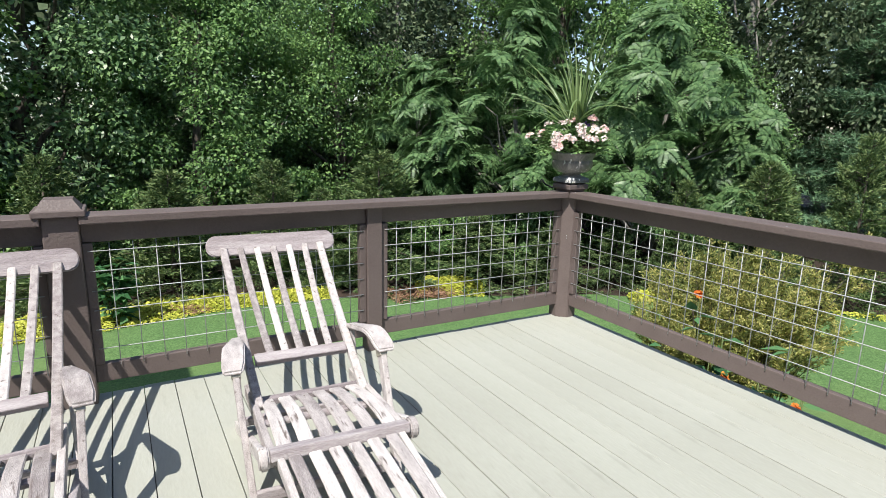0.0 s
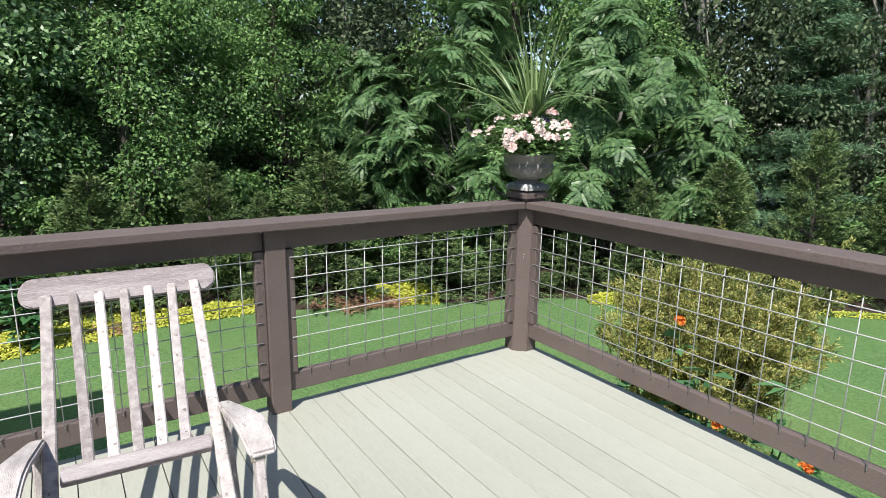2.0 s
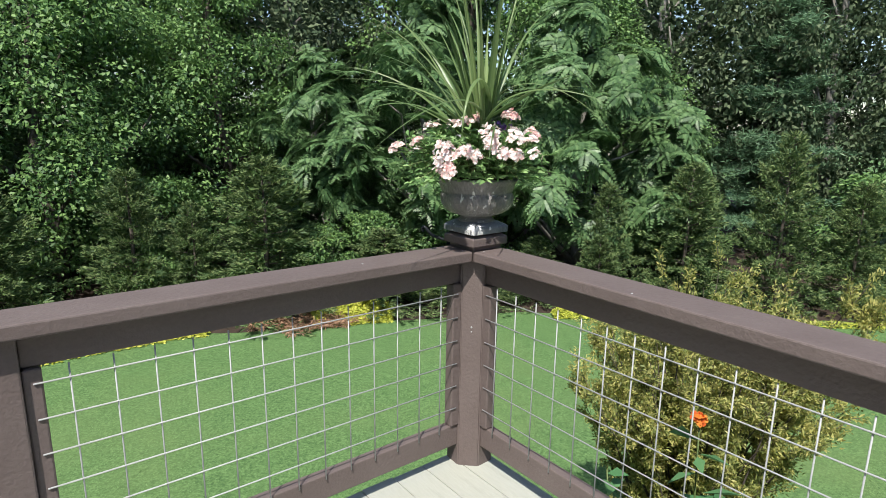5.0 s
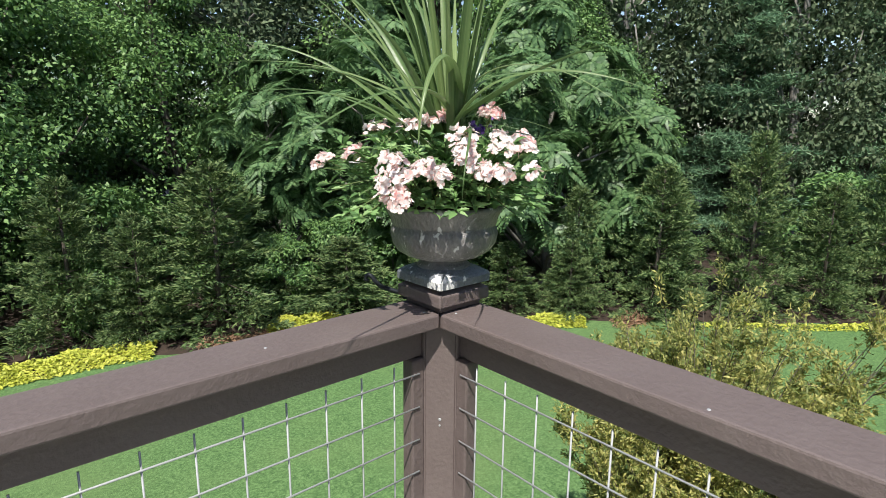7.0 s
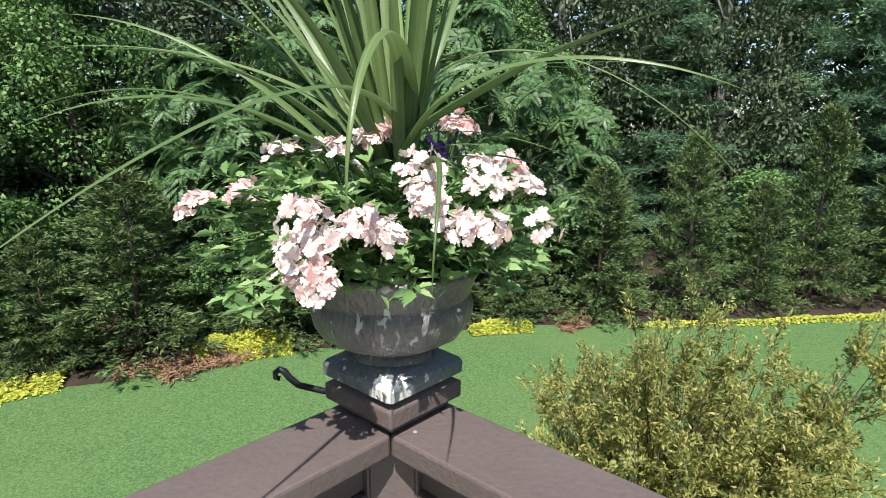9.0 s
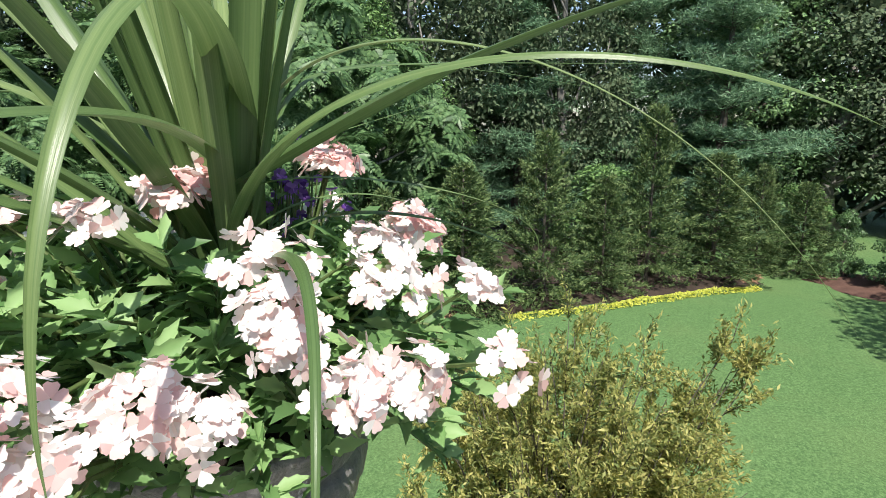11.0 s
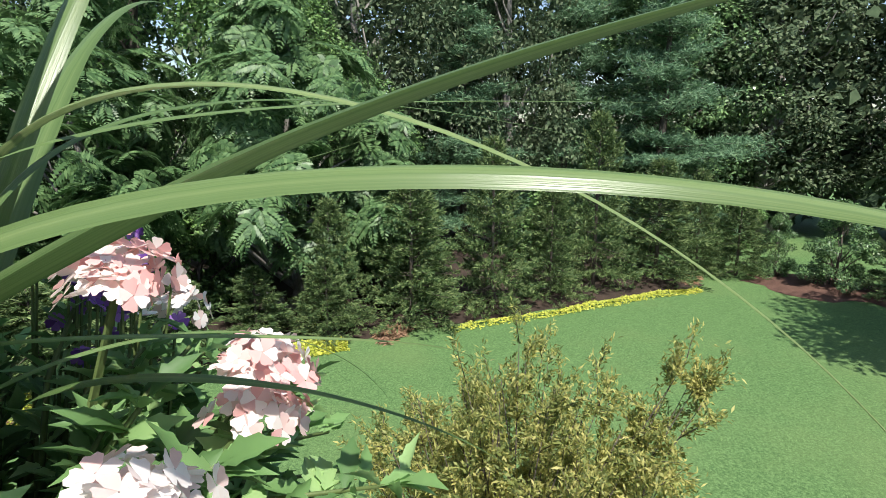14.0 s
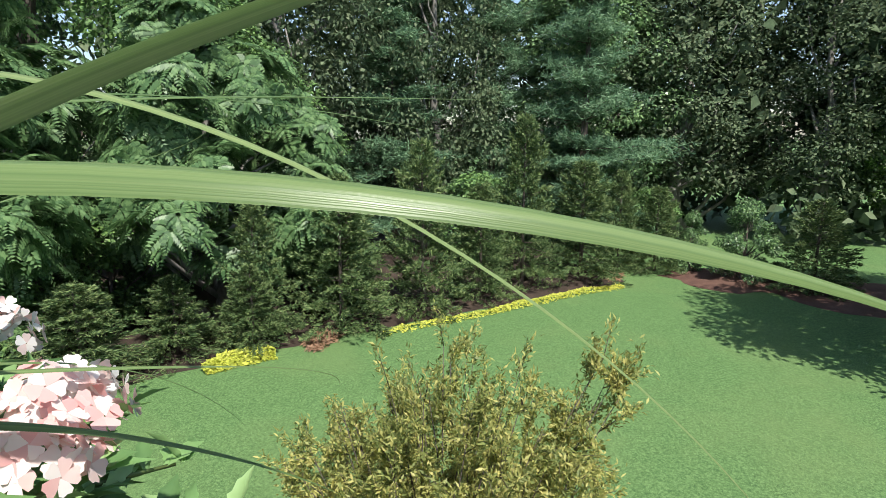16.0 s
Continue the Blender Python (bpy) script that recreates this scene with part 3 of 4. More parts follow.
def build_far_woods():
    """Dense woods behind the trees, too far to count."""
    rng = np.random.default_rng(41)
    blobs = []
    for i in range(520):
        a = rng.uniform(-0.75, 2.5)
        d = rng.uniform(25, 33)
        z = GROUND_Z + rng.uniform(0.2, 17.0)
        blobs.append((d * math.cos(a), d * math.sin(a), z, rng.uniform(1.1, 2.2)))
    n = 50000
    p, d = crown_points(rng, blobs, n)
    p[:, 2] = np.maximum(p[:, 2], GROUND_Z + 0.1)
    v, f = blades(p, rng.normal(0, 1, p.shape), d + rng.normal(0, 0.4, p.shape) + (0, 0, 0.5), rng.uniform(0.4, 0.75, n), rng.uniform(0.26, 0.5, n))
    tagged(from_arrays("far_woods", v, f, DULL_LEAF), "dense dark green woods beyond the garden", "woods", kind="stuff")


# ---- the big shrub and garden plants beside the deck ----
def build_bush():
    """Many upright arching stems, set with side twigs whose small narrow leaves stand in tufts."""
    rng = np.random.default_rng(51)
    root = thing("ornamental_shrub", "tall arching shrub with olive and golden narrow leaves beside the deck", "shrub", matrix=pose(2.45, 0.33, GROUND_Z))
    bm = bmesh.new()
    pts, ways = [], []
    for i in range(120):
        a, lean = i * 2.399 + rng.normal(0, 0.2), math.sqrt((i + 0.5) / 120)
        h = (3.0 - 0.80 * lean ** 2) * rng.uniform(0.86, 1.03)
        r = 0.92 * lean
        tip = np.array([math.cos(a) * r + 0.10, math.sin(a) * r * 1.06, h])
        sprig = i % 24 == 0
        if sprig:
            tip = np.array([0.47, -0.86, 2.88]) + rng.normal(0, (0.08, 0.09, 0.10), 3)
        mid = tip * (0.45, 0.45, 0.6) + rng.normal(0, 0.05, 3)
        base = np.array([math.cos(a), math.sin(a), 0]) * 0.15 * lean
        path = [base, mid * 0.55 + base * 0.4, mid, (mid + tip) / 2 + (0, 0, 0.05), tip]
        tube(path, [0.014, 0.011, 0.007, 0.004, 0.0015], 5, bm)
        way_out = np.array([math.cos(a), math.sin(a), 0])
        for j in range(17):
            u = rng.uniform(0.45, 1.0) if sprig else rng.uniform(0.15, 1.0)
            k = min(3, int(u * 4))
            p0 = path[k] * (1 - (u * 4 - k)) + path[k + 1] * (u * 4 - k)
            w = way_out * 0.4 + rng.normal(0, 0.5, 3) + (0, 0, 0.85)
            w /= np.linalg.norm(w)
            ln = rng.uniform(0.10, 0.26)
            tube([p0, p0 + w * ln], [0.003, 0.001], 3, bm)
            m = 74
            t = rng.uniform(0.05, 1.05, m)[:, None]
            pts.append(p0 + w * ln * t + rng.normal(0, 0.016, (m, 3)))
            ways.append(w * 0.8 + rng.normal(0, 0.6, (m, 3)))
    part("trunk", bm, BARK, root, "thin brown branching stems", smooth=True)
    p, w = np.concatenate(pts), np.concatenate(ways)
    n = len(p)
    v, f = blades(p, w, rng.normal(0, 0.6, w.shape) + (0, 0, 0.8), rng.uniform(0.024, 0.048, n), rng.uniform(0.008, 0.015, n))
    from_arrays("crown", v, f, BUSH_LEAF, root)


PETAL_SHAPE = ((0.0, 0.06), (0.45, 0.34), (0.82, 0.46), (1.0, 0.26), (0.93, 0.0), (1.0, -0.26), (0.82, -0.46), (0.45, -0.34))


def petal_head(rng, centre, facing, count, radius, size):
    """Small five-petalled florets packed on a low dome. Returns quads."""
    vs = []
    facing = Vector(facing).normalized()
    x = facing.orthogonal().normalized()
    y = facing.cross(x)
    for i in range(count):
        rr = math.sqrt((i + 0.5) / count)
        a = i * 2.399
        d = (x * math.cos(a) * rr + y * math.sin(a) * rr) * radius
        nrm = (facing * (1.15 - rr * 0.6) + d / radius * 0.8 + Vector(rng.normal(0, 0.36, 3))).normalized()
        c = Vector(centre) + d + facing * radius * 0.55 * (1 - rr * rr) + Vector(rng.normal(0, 0.16 * radius, 3))
        px = nrm.orthogonal().normalized()
        py = nrm.cross(px)
        tw = rng.uniform(0, 2 * math.pi)
        for k in range(5):
            b = tw + k * 2 * math.pi / 5
            w = px * math.cos(b) + py * math.sin(b)
            s = w.cross(nrm)
            L = size * rng.uniform(0.9, 1.2)
            lift = nrm * size * rng.uniform(-0.1, 0.38)
            vs += [c + w * L * u + s * L * h + lift * u * u for u, h in PETAL_SHAPE]
    return np.array([tuple(v) for v in vs]).reshape(-1, 8, 3)


def build_garden_plants():
    rng = np.random.default_rng(61)
    # tall orange-flowered plant that leans on the right railing
    root = thing("flowering_plant", "tall leafy garden plant with orange flowers beside the deck", "flowering plant", matrix=pose(0.78, -0.62, GROUND_Z))
    bm = bmesh.new()
    pts, ways, heads = [], [], []
    for i in range(26):
        a, r = rng.uniform(0, 2 * math.pi), rng.uniform(0.1, 0.75)
        tip = np.array([math.cos(a) * r * 0.65, math.sin(a) * r * 0.9, rng.uniform(1.7, 2.82)])
        path = wander(rng, (tip[0] * 0.3, tip[1] * 0.5, 0), tip, 5, 0.03)
        tube(path, [0.010, 0.009, 0.008, 0.006, 0.005, 0.004], 5, bm)
        for j in range(26):
            u = rng.uniform(0.35, 1)
            k = min(4, int(u * 5))
            pts.append(np.array(path[k]) + (np.array(path[k + 1]) - path[k]) * (u * 5 - k))
            b = rng.uniform(0, 2 * math.pi)
            ways.append((math.cos(b), math.sin(b), rng.uniform(-0.3, 0.4)))
    for tip in ((-0.16, -0.007, 2.933), (-0.38, -0.40, 2.545), (-0.36, -0.81, 2.527)):
        path = wander(rng, (tip[0] * 0.3, tip[1] * 0.5, 0), tip, 5, 0.02)
        tube(path, [0.008, 0.007, 0.006, 0.005, 0.004, 0.003], 5, bm)
        heads.append(np.array(tip))
        for j in range(22):
            k = rng.integers(2, 5)
            pts.append(np.array(path[k]) + (np.array(path[k + 1]) - path[k]) * rng.random() * 0.9)
            b = rng.uniform(0, 2 * math.pi)
            ways.append((math.cos(b), math.sin(b), rng.uniform(-0.3, 0.4)))
    part("stem", bm, STALK, root, "thin green stalks", smooth=True)
    p, w = np.array(pts), np.array(ways)
    n = len(p)
    v, f = blades(p, w, rng.normal(0, 0.3, w.shape) + (0, 0, 1), rng.uniform(0.09, 0.19, n), rng.uniform(0.04, 0.085, n))
    from_arrays("foliage", v, f, TALL_LEAF, root, "broad green leaves")
    for hpos in heads:
        q = petal_head(rng, hpos, (-0.4, -0.3, 0.8), 5, 0.016, 0.022)
        from_arrays("flower_head", q.reshape(-1, 3), np.arange(q.shape[0] * 8).reshape(-1, 8), ORANGE, root, "orange flower head")
    # broad-leaved clump at the far bed
    root = thing("leafy_perennial", "tall broad-leaved green perennial at the bed's edge", "plant", matrix=pose(-2.95, 9.5, GROUND_Z))
    bm = bmesh.new()
    pts, ways = [], []
    for i in range(9):
        a, r = rng.uniform(0, 2 * math.pi), rng.uniform(0.05, 0.4)
        path = wander(rng, (0.2 * r, 0, 0), (math.cos(a) * r, math.sin(a) * r, rng.uniform(0.8, 1.5)), 4, 0.03)
        tube(path, [0.014, 0.012, 0.01, 0.008, 0.006], 5, bm)
        for j in range(16):
            k = rng.integers(1, 5)
            pts.append(path[k] + rng.normal(0, 0.03, 3))
            b = rng.uniform(0, 2 * math.pi)
            ways.append((math.cos(b), math.sin(b), rng.uniform(-0.4, 0.4)))
    part("stem", bm, STALK, root, "thick green stalks", smooth=True)
    p, w = np.array(pts), np.array(ways)
    n = len(p)
    v, f = blades(p, w, rng.normal(0, 0.3, w.shape) + (0, 0, 1), rng.uniform(0.22, 0.36, n), rng.uniform(0.10, 0.17, n))
    from_arrays("foliage", v, f, TALL_LEAF, root, "large pointed green leaves")


# ---- deck and railing ----
CAP_Z0, CAP_Z1 = 0.837, 0.875
PITCH = 0.0945


def build_deck():
    deck = thing("floor", "sage-painted wooden deck of long worn planks", "deck", kind="structure")
    bm = box(-4.65, 0.050, -4.95, 0.0, -0.19, -0.032, 0)
    part("deck_frame", bm, DARK, deck, "dark deck framing")
    bm = box(-0.1322 / 2, 0.1322 / 2, -4.95, 0.050, -0.030, 0.0, 0.001, segs=1)
    me = bpy.data.meshes.new("plank")
    bm.to_mesh(me)
    bm.free()
    me.materials.append(DECK)
    rng = random.Random(4)
    x = -0.0025
    while x > -4.6:
        ob = new("plank", me)
        ob.parent = deck
        ob.location = (x, rng.uniform(-0.004, 0.002), rng.uniform(-0.0015, 0.0015))
        x -= 0.1357
    for px, py in ((-0.3, -0.3), (-2.4, -0.3), (-4.4, -0.3), (-0.3, -2.6), (-4.4, -2.6)):
        part("support_post", box(px - 0.07, px + 0.07, py - 0.07, py + 0.07, GROUND_Z - 0.1, -0.19, 0.005), DARK, deck, "dark square support post")
    wall = part("wall_south", box(-7, 3, -5.2, -5.0, GROUND_Z, 3.2, 0.0), SIDING)
    tagged(wall, "pale house wall behind the deck", "wall", kind="structure")
    # unseen block, added and sized to throw the shadow on the lawn's left
    caster = part("wall_shade_caster", box(-12.0, -6.33, -5.0, 3.63, GROUND_Z, 5.5, 0.0), SIDING)
    tagged(caster, "plain unseen block added to cast the shadow on the lawn's left", "wall", kind="structure")


def wire(length):
    bm = bmesh.new()
    bmesh.ops.create_cone(bm, cap_ends=True, segments=6, radius1=0.0022, radius2=0.0022, depth=length)
    me = bpy.data.meshes.new("wire")
    bm.to_mesh(me)
    bm.free()
    me.materials.append(STEEL)
    me.polygons.foreach_set("use_smooth", [True] * len(me.polygons))
    return me


def build_railing(name, label, m, posts, spans, cap, wires_from, f=1):
    """A railing that runs along its own -x from the corner; its inner side faces -y, or +y where f is -1."""
    def across(y0, y1):
        return sorted((f * y0, f * y1))
    root = thing(name, label, "railing", matrix=m, kind="structure")
    for x in posts:
        part("post", box(x - 0.045, x + 0.045, -0.045, 0.045, -0.05, CAP_Z0, 0.005), BROWN, root)
    up = wire(0.585)
    for x0, x1 in spans:
        part("fascia", box(x1, x0, *across(-0.018, 0.020), 0.747, CAP_Z0 - 0.002, 0.004), BROWN, root)
        part("lower_rail", box(x1, x0, *across(-0.022, 0.018), 0.084, 0.172, 0.004), BROWN, root)
        for xs, sgn in ((x0, -1), (x1, 1)):
            a, b = sorted((xs, xs + sgn * 0.040))
            part("nailer", box(a, b, *across(-0.030, 0.012), 0.173, 0.745, 0.005), BROWN, root)
        length = x0 - x1 - 0.040
        long = wire(length)
        for r in range(6):
            ob = new("wire", long)
            ob.parent = root
            ob.matrix_basis = pose((x0 + x1) / 2, f * -0.0335, 0.709 - 0.0915 * r, 0, 90, 0)
        k = math.ceil((-x0 + 0.035 - wires_from) / PITCH)
        x = -wires_from - PITCH * max(0, k)
        while x > x1 + 0.03:
            ob = new("wire", up)
            ob.parent = root
            ob.matrix_basis = pose(x, f * -0.0285, 0.452)
            x -= PITCH
    for x0, x1, mitre0, mitre1 in cap:
        bm = box(x1, x0, *across(-0.084, 0.062), CAP_Z0, CAP_Z1, 0.005)
        for v in bm.verts:
            if mitre0 and v.co.x > x0 - 0.02:
                v.co.x += (v.co.y if mitre0 > 0 else -v.co.y) - 0.0008
        part("cap_board", bm, BROWN, root)
    return root


def build_railings():
    back = build_railing("railing_back", "brown-painted wooden deck railing with galvanised wire mesh", Matrix(), (-1.455, -4.41),
                         ((-0.086, -1.41), (-1.50, -2.837), (-2.973, -4.365)), ((0.0, -2.836, 1, 0), (-2.974, -4.6, 0, 0)), 0.182)
    bm = bmesh.new()
    plan = [(0.045, 0.045), (-0.084, 0.045), (-0.088, -0.031), (-0.031, -0.088), (0.045, -0.084)]
    lo, hi = [[bm.verts.new((x, y, z)) for x, y in plan] for z in (-0.05, CAP_Z0)]
    for i in range(5):
        bm.faces.new((lo[i], lo[(i + 1) % 5], hi[(i + 1) % 5], hi[i]))
    bm.faces.new(lo)
    bm.faces.new(hi)
    bmesh.ops.recalc_face_normals(bm, faces=bm.faces)
    bmesh.ops.bevel(bm, geom=[e for e in bm.edges if abs(e.verts[0].co.z - e.verts[1].co.z) > 0.1], offset=0.004, segments=2, affect='EDGES')
    part("corner_post", bm, BROWN, back, "post with a broad chamfered inner corner")
    for z, r in ((0.577, 0.004), (0.56, 0.003)):
        bm = bmesh.new()
        bmesh.ops.create_cone(bm, cap_ends=True, segments=8, radius1=r, radius2=r * 0.7, depth=0.003, matrix=Matrix.Translation((-0.0605, -0.0605, z)) @ pose(0, 0, 0, 90, 0, -45))
        part("nail", bm, STEEL, back, "small nail head")
    part("tall_post", box(-2.973, -2.837, -0.062, 0.074, -0.05, 0.872, 0.006), BROWN, back, "thick square post")
    bm = box(-3.003, -2.807, -0.092, 0.104, 0.872, 0.902, 0.005)
    for z0, z1, w0, w1 in ((0.902, 0.945, 0.085, 0.055),):
        lo = [bm.verts.new((-2.905 + sx * w0, 0.006 + sy * w0, z0)) for sx, sy in ((-1, -1), (1, -1), (1, 1), (-1, 1))]
        hi = [bm.verts.new((-2.905 + sx * w1, 0.006 + sy * w1, z1)) for sx, sy in ((-1, -1), (1, -1), (1, 1), (-1, 1))]
        for i in range(4):
            bm.faces.new((lo[i], lo[(i + 1) % 4], hi[(i + 1) % 4], hi[i]))
        bm.faces.new(hi)
    part("post_cap", bm, BROWN, back, "bevelled post cap")
    side = build_railing("railing_side", "brown-painted wooden deck railing with galvanised wire mesh", pose(0, 0, 0, 0, 0, 90), (-2.6, -4.9),
                         ((-0.086, -2.555), (-2.645, -4.855)), ((0.0, -4.95, -1, 0),), 0.160, -1)
    # screw heads on the cap boards and posts
    for x, y, z in ((-0.105, -0.05, CAP_Z1), (-0.05, -0.105, CAP_Z1), (-0.066, -0.728, CAP_Z1), (-0.5, -0.02, CAP_Z1), (-0.06, -1.5, CAP_Z1)):
        bm = bmesh.new()
        bmesh.ops.create_cone(bm, cap_ends=True, segments=8, radius1=0.004, radius2=0.003, depth=0.002, matrix=Matrix.Translation((x, y, z)))
        part("screw", bm, STEEL, back, "small screw head")


# ---- deck chairs ----
def round_ended(w, h, d, n=10):
    """A board with round ends, w long, h high, d thick, in the x z plane."""
    bm = bmesh.new()
    r = h / 2
    ring = []
    for s in (1, -1):
        for i in range(n + 1):
            a = -math.pi / 2 + math.pi * i / n
            ring.append((s * (w / 2 - r * 0.8 + r * 0.8 * math.cos(a)), s * r * math.sin(a)))
    front = [bm.verts.new((x, -d / 2 - 0.02 * (1 - (2 * x / w) ** 2) + 0.02, z - 0.012 * (2 * x / w) ** 2)) for x, z in ring]
    back = [bm.verts.new((x, d / 2 - 0.02 * (1 - (2 * x / w) ** 2) + 0.02, z - 0.012 * (2 * x / w) ** 2)) for x, z in ring]
    bm.faces.new(front)
    bm.faces.new(list(reversed(back)))
    for i in range(len(ring)):
        j = (i + 1) % len(ring)
        bm.faces.new((front[j], front[i], back[i], back[j]))
    edges = [e for e in bm.edges if len({round(v.co.y - 0.02 * (2 * v.co.x / w) ** 2, 4) for v in e.verts}) == 1]
    bmesh.ops.bevel(bm, geom=edges, offset=0.005, segments=2, affect='EDGES')
    return bm


def bent(points, w, d, bevel=0.004):
    """A slat of width w along x, bent through points in the y z plane, d thick."""
    bm = bmesh.new()
    P = [Vector((x, y, z)) for x, y, z in points]
    rows = []
    for i, p in enumerate(P):
        way = (P[min(i + 1, len(P) - 1)] - P[max(0, i - 1)]).normalized()
        nrm = Vector((1, 0, 0)).cross(way).normalized()
        rows.append([bm.verts.new(p + Vector((sx * w / 2, 0, 0)) + nrm * sz * d / 2) for sx, sz in ((-1, -1), (1, -1), (1, 1), (-1, 1))])
    for a, b in zip(rows, rows[1:]):
        for k in range(4):
            bm.faces.new((a[k], a[(k + 1) % 4], b[(k + 1) % 4], b[k]))
    bm.faces.new(list(reversed(rows[0])))
    bm.faces.new(rows[-1])
    bmesh.ops.recalc_face_normals(bm, faces=bm.faces)
    bmesh.ops.bevel(bm, geom=[e for e in bm.edges if e.calc_face_angle(0) > 0.9], offset=bevel, segments=1, affect='EDGES')
    return bm


def armrest(side):
    bm = bmesh.new()
    rows = []
    n = 12
    for i in range(n + 1):
        u = i / n
        y = 0.13 - 0.37 * u
        z = 0.405 + 0.055 * min(1, u * 1.6) - 0.045 * max(0, u - 0.70) ** 1.5 / 0.30 ** 1.5
        w = 0.036 + 0.044 * min(1, u * 1.5) - (0.014 if i == n else 0)
        t = 0.024 - (0.008 if i in (0, n) else 0)
        x = side * (0.238 + 0.048 * u)
        rows.append([bm.verts.new((x + sx * w / 2, y, z + sz * t / 2)) for sx, sz in ((-1, -1), (1, -1), (1, 1), (-1, 1))])
    for a, b in zip(rows, rows[1:]):
        for k in range(4):
            bm.faces.new((a[k], a[(k + 1) % 4], b[(k + 1) % 4], b[k]))
    bm.faces.new(list(reversed(rows[0])))
    bm.faces.new(rows[-1])
    bmesh.ops.recalc_face_normals(bm, faces=bm.faces)
    bmesh.ops.bevel(bm, geom=[e for e in bm.edges if e.calc_face_angle(0) > 0.9], offset=0.006, segments=2, affect='EDGES')
    return bm


def build_chair():
    """A steamer chair; its back towards +y, its foot end towards -y."""
    root = thing("deck_chair", "weathered silver-grey teak steamer chair with slatted footrest", "deck chair", "deck chairs on the deck")
    top, low = Vector((0, 0.645, 0.690)), Vector((0, -0.20, 0.262))
    way = (top - low).normalized()
    nrm = Vector((1, 0, 0)).cross(way)
    tilt = math.degrees(math.atan2(way.z, way.y))
    head = round_ended(0.62, 0.102, 0.022)
    part("headrest", head, TEAK_WIDE, root, "rounded grey headrest board", matrix=Matrix.Translation(top + Vector((0, -0.012, 0.022))) @ pose(0, 0, 0, -32))
    for i in range(7):
        f = (i - 3) / 3
        a = low + way * (0.20 if 0 < i < 6 else -0.02)
        xa, xb = f * (0.178 if 0 < i < 6 else 0.20), f * 0.232
        start, end = Vector((xa, a.y, a.z)), Vector((xb, top.y, top.z)) + way * -0.015
        pts = [start.lerp(end, u) - nrm * 0.022 * math.sin(math.pi * u) for u in (0, 0.2, 0.4, 0.6, 0.8, 1.0)]
        part("back_slat" if 0 < i < 6 else "back_stile", bent(pts, 0.030 if 0 < i < 6 else 0.034, 0.014 if 0 < i < 6 else 0.026), TEAK, root)
    b = low + way * 0.215
    part("back_bar", bar((-0.185, b.y, b.z), (0.185, b.y, b.z), 0.026, 0.048, up=way), TEAK_WIDE, root)
    # seat
    front = Vector((0, -0.615, 0.300))
    rear = Vector((0, -0.13, 0.250))
    for i in range(6):
        x = (i - 2.5) * 0.066
        pts = [(x * (1 + 0.06 * u), rear.y + (front.y - rear.y) * u, rear.z + (front.z - rear.z) * u + 0.030 * math.sin(math.pi * u * 0.9) - 0.01) for u in (0, 0.2, 0.4, 0.6, 0.8, 1.0)]
        part("seat_slat", bent(pts, 0.048, 0.013), TEAK_LONG, root)
    part("seat_rear_bar", bar((-0.225, rear.y, rear.z - 0.012), (0.225, rear.y, rear.z - 0.012), 0.036, 0.026), TEAK_WIDE, root)
    part("seat_middle_bar", bar((-0.21, -0.36, 0.268), (0.21, -0.36, 0.268), 0.034, 0.016), TEAK_WIDE, root)
    part("seat_front_bar", bar((-0.225, front.y, front.z), (0.225, front.y, front.z), 0.052, 0.034, up=(0, 0.25, 1)), TEAK_WIDE, root)
    for s in (-1, 1):
        bm = bmesh.new()
        bmesh.ops.create_cone(bm, cap_ends=True, segments=18, radius1=0.036, radius2=0.036, depth=0.030,
                              matrix=Matrix.Translation((s * 0.242, front.y + 0.004, front.z - 0.012)) @ pose(0, 0, 0, 0, 90, 0))
        bmesh.ops.bevel(bm, geom=[e for e in bm.edges if e.calc_face_angle(0) > 0.9], offset=0.006, segments=2, affect='EDGES')
        part("hinge_knob", bm, TEAK, root, "round wooden hinge knob", smooth=False)
        part("seat_rail", bar((s * 0.215, 0.02, 0.225), (s * 0.215, front.y, front.z - 0.02), 0.024, 0.050), TEAK_LONG, root)
        part("armrest", armrest(s), TEAK_LONG, root, "curved wooden armrest")
        part("front_leg", bar((s * 0.278, -0.185, 0.435), (s * 0.256, -0.45, 0.0), 0.024, 0.046, up=(0, 1, 0.3)), TEAK, root)
        part("rear_leg", bar((s * 0.245, -0.58, 0.285), (s * 0.25, 0.16, 0.0), 0.022, 0.046), TEAK_LONG, root)
        part("arm_support", bar((s * 0.242, 0.105, 0.402), (s * 0.250, 0.02, 0.10), 0.020, 0.036, up=(0, 1, 0.3)), TEAK, root)
        bm = bar((s * 0.277, -0.190, 0.425), (s * 0.275, -0.215, 0.385), 0.030, 0.050, 0.002, up=(0, 1, 0.3))
        part("bracket", bm, BRASS, root, "small metal bracket")
    part("leg_bar", bar((-0.25, -0.45, 0.055), (0.25, -0.45, 0.055), 0.022, 0.040), TEAK_WIDE, root)
    part("rear_leg_bar", bar((-0.25, 0.10, 0.045), (0.25, 0.10, 0.045), 0.022, 0.036), TEAK_WIDE, root)
    # footrest
    for i in range(6):
        x = (i - 2.5) * 0.062
        pts = [(x * (1 - 0.10 * u), front.y - 0.03 - 0.62 * u, front.z - 0.005 - 0.03 * u + 0.02 * math.sin(math.pi * u)) for u in (0, 0.25, 0.5, 0.75, 1)]
        part("footrest_slat", bent(pts, 0.040, 0.014), TEAK_LONG, root)
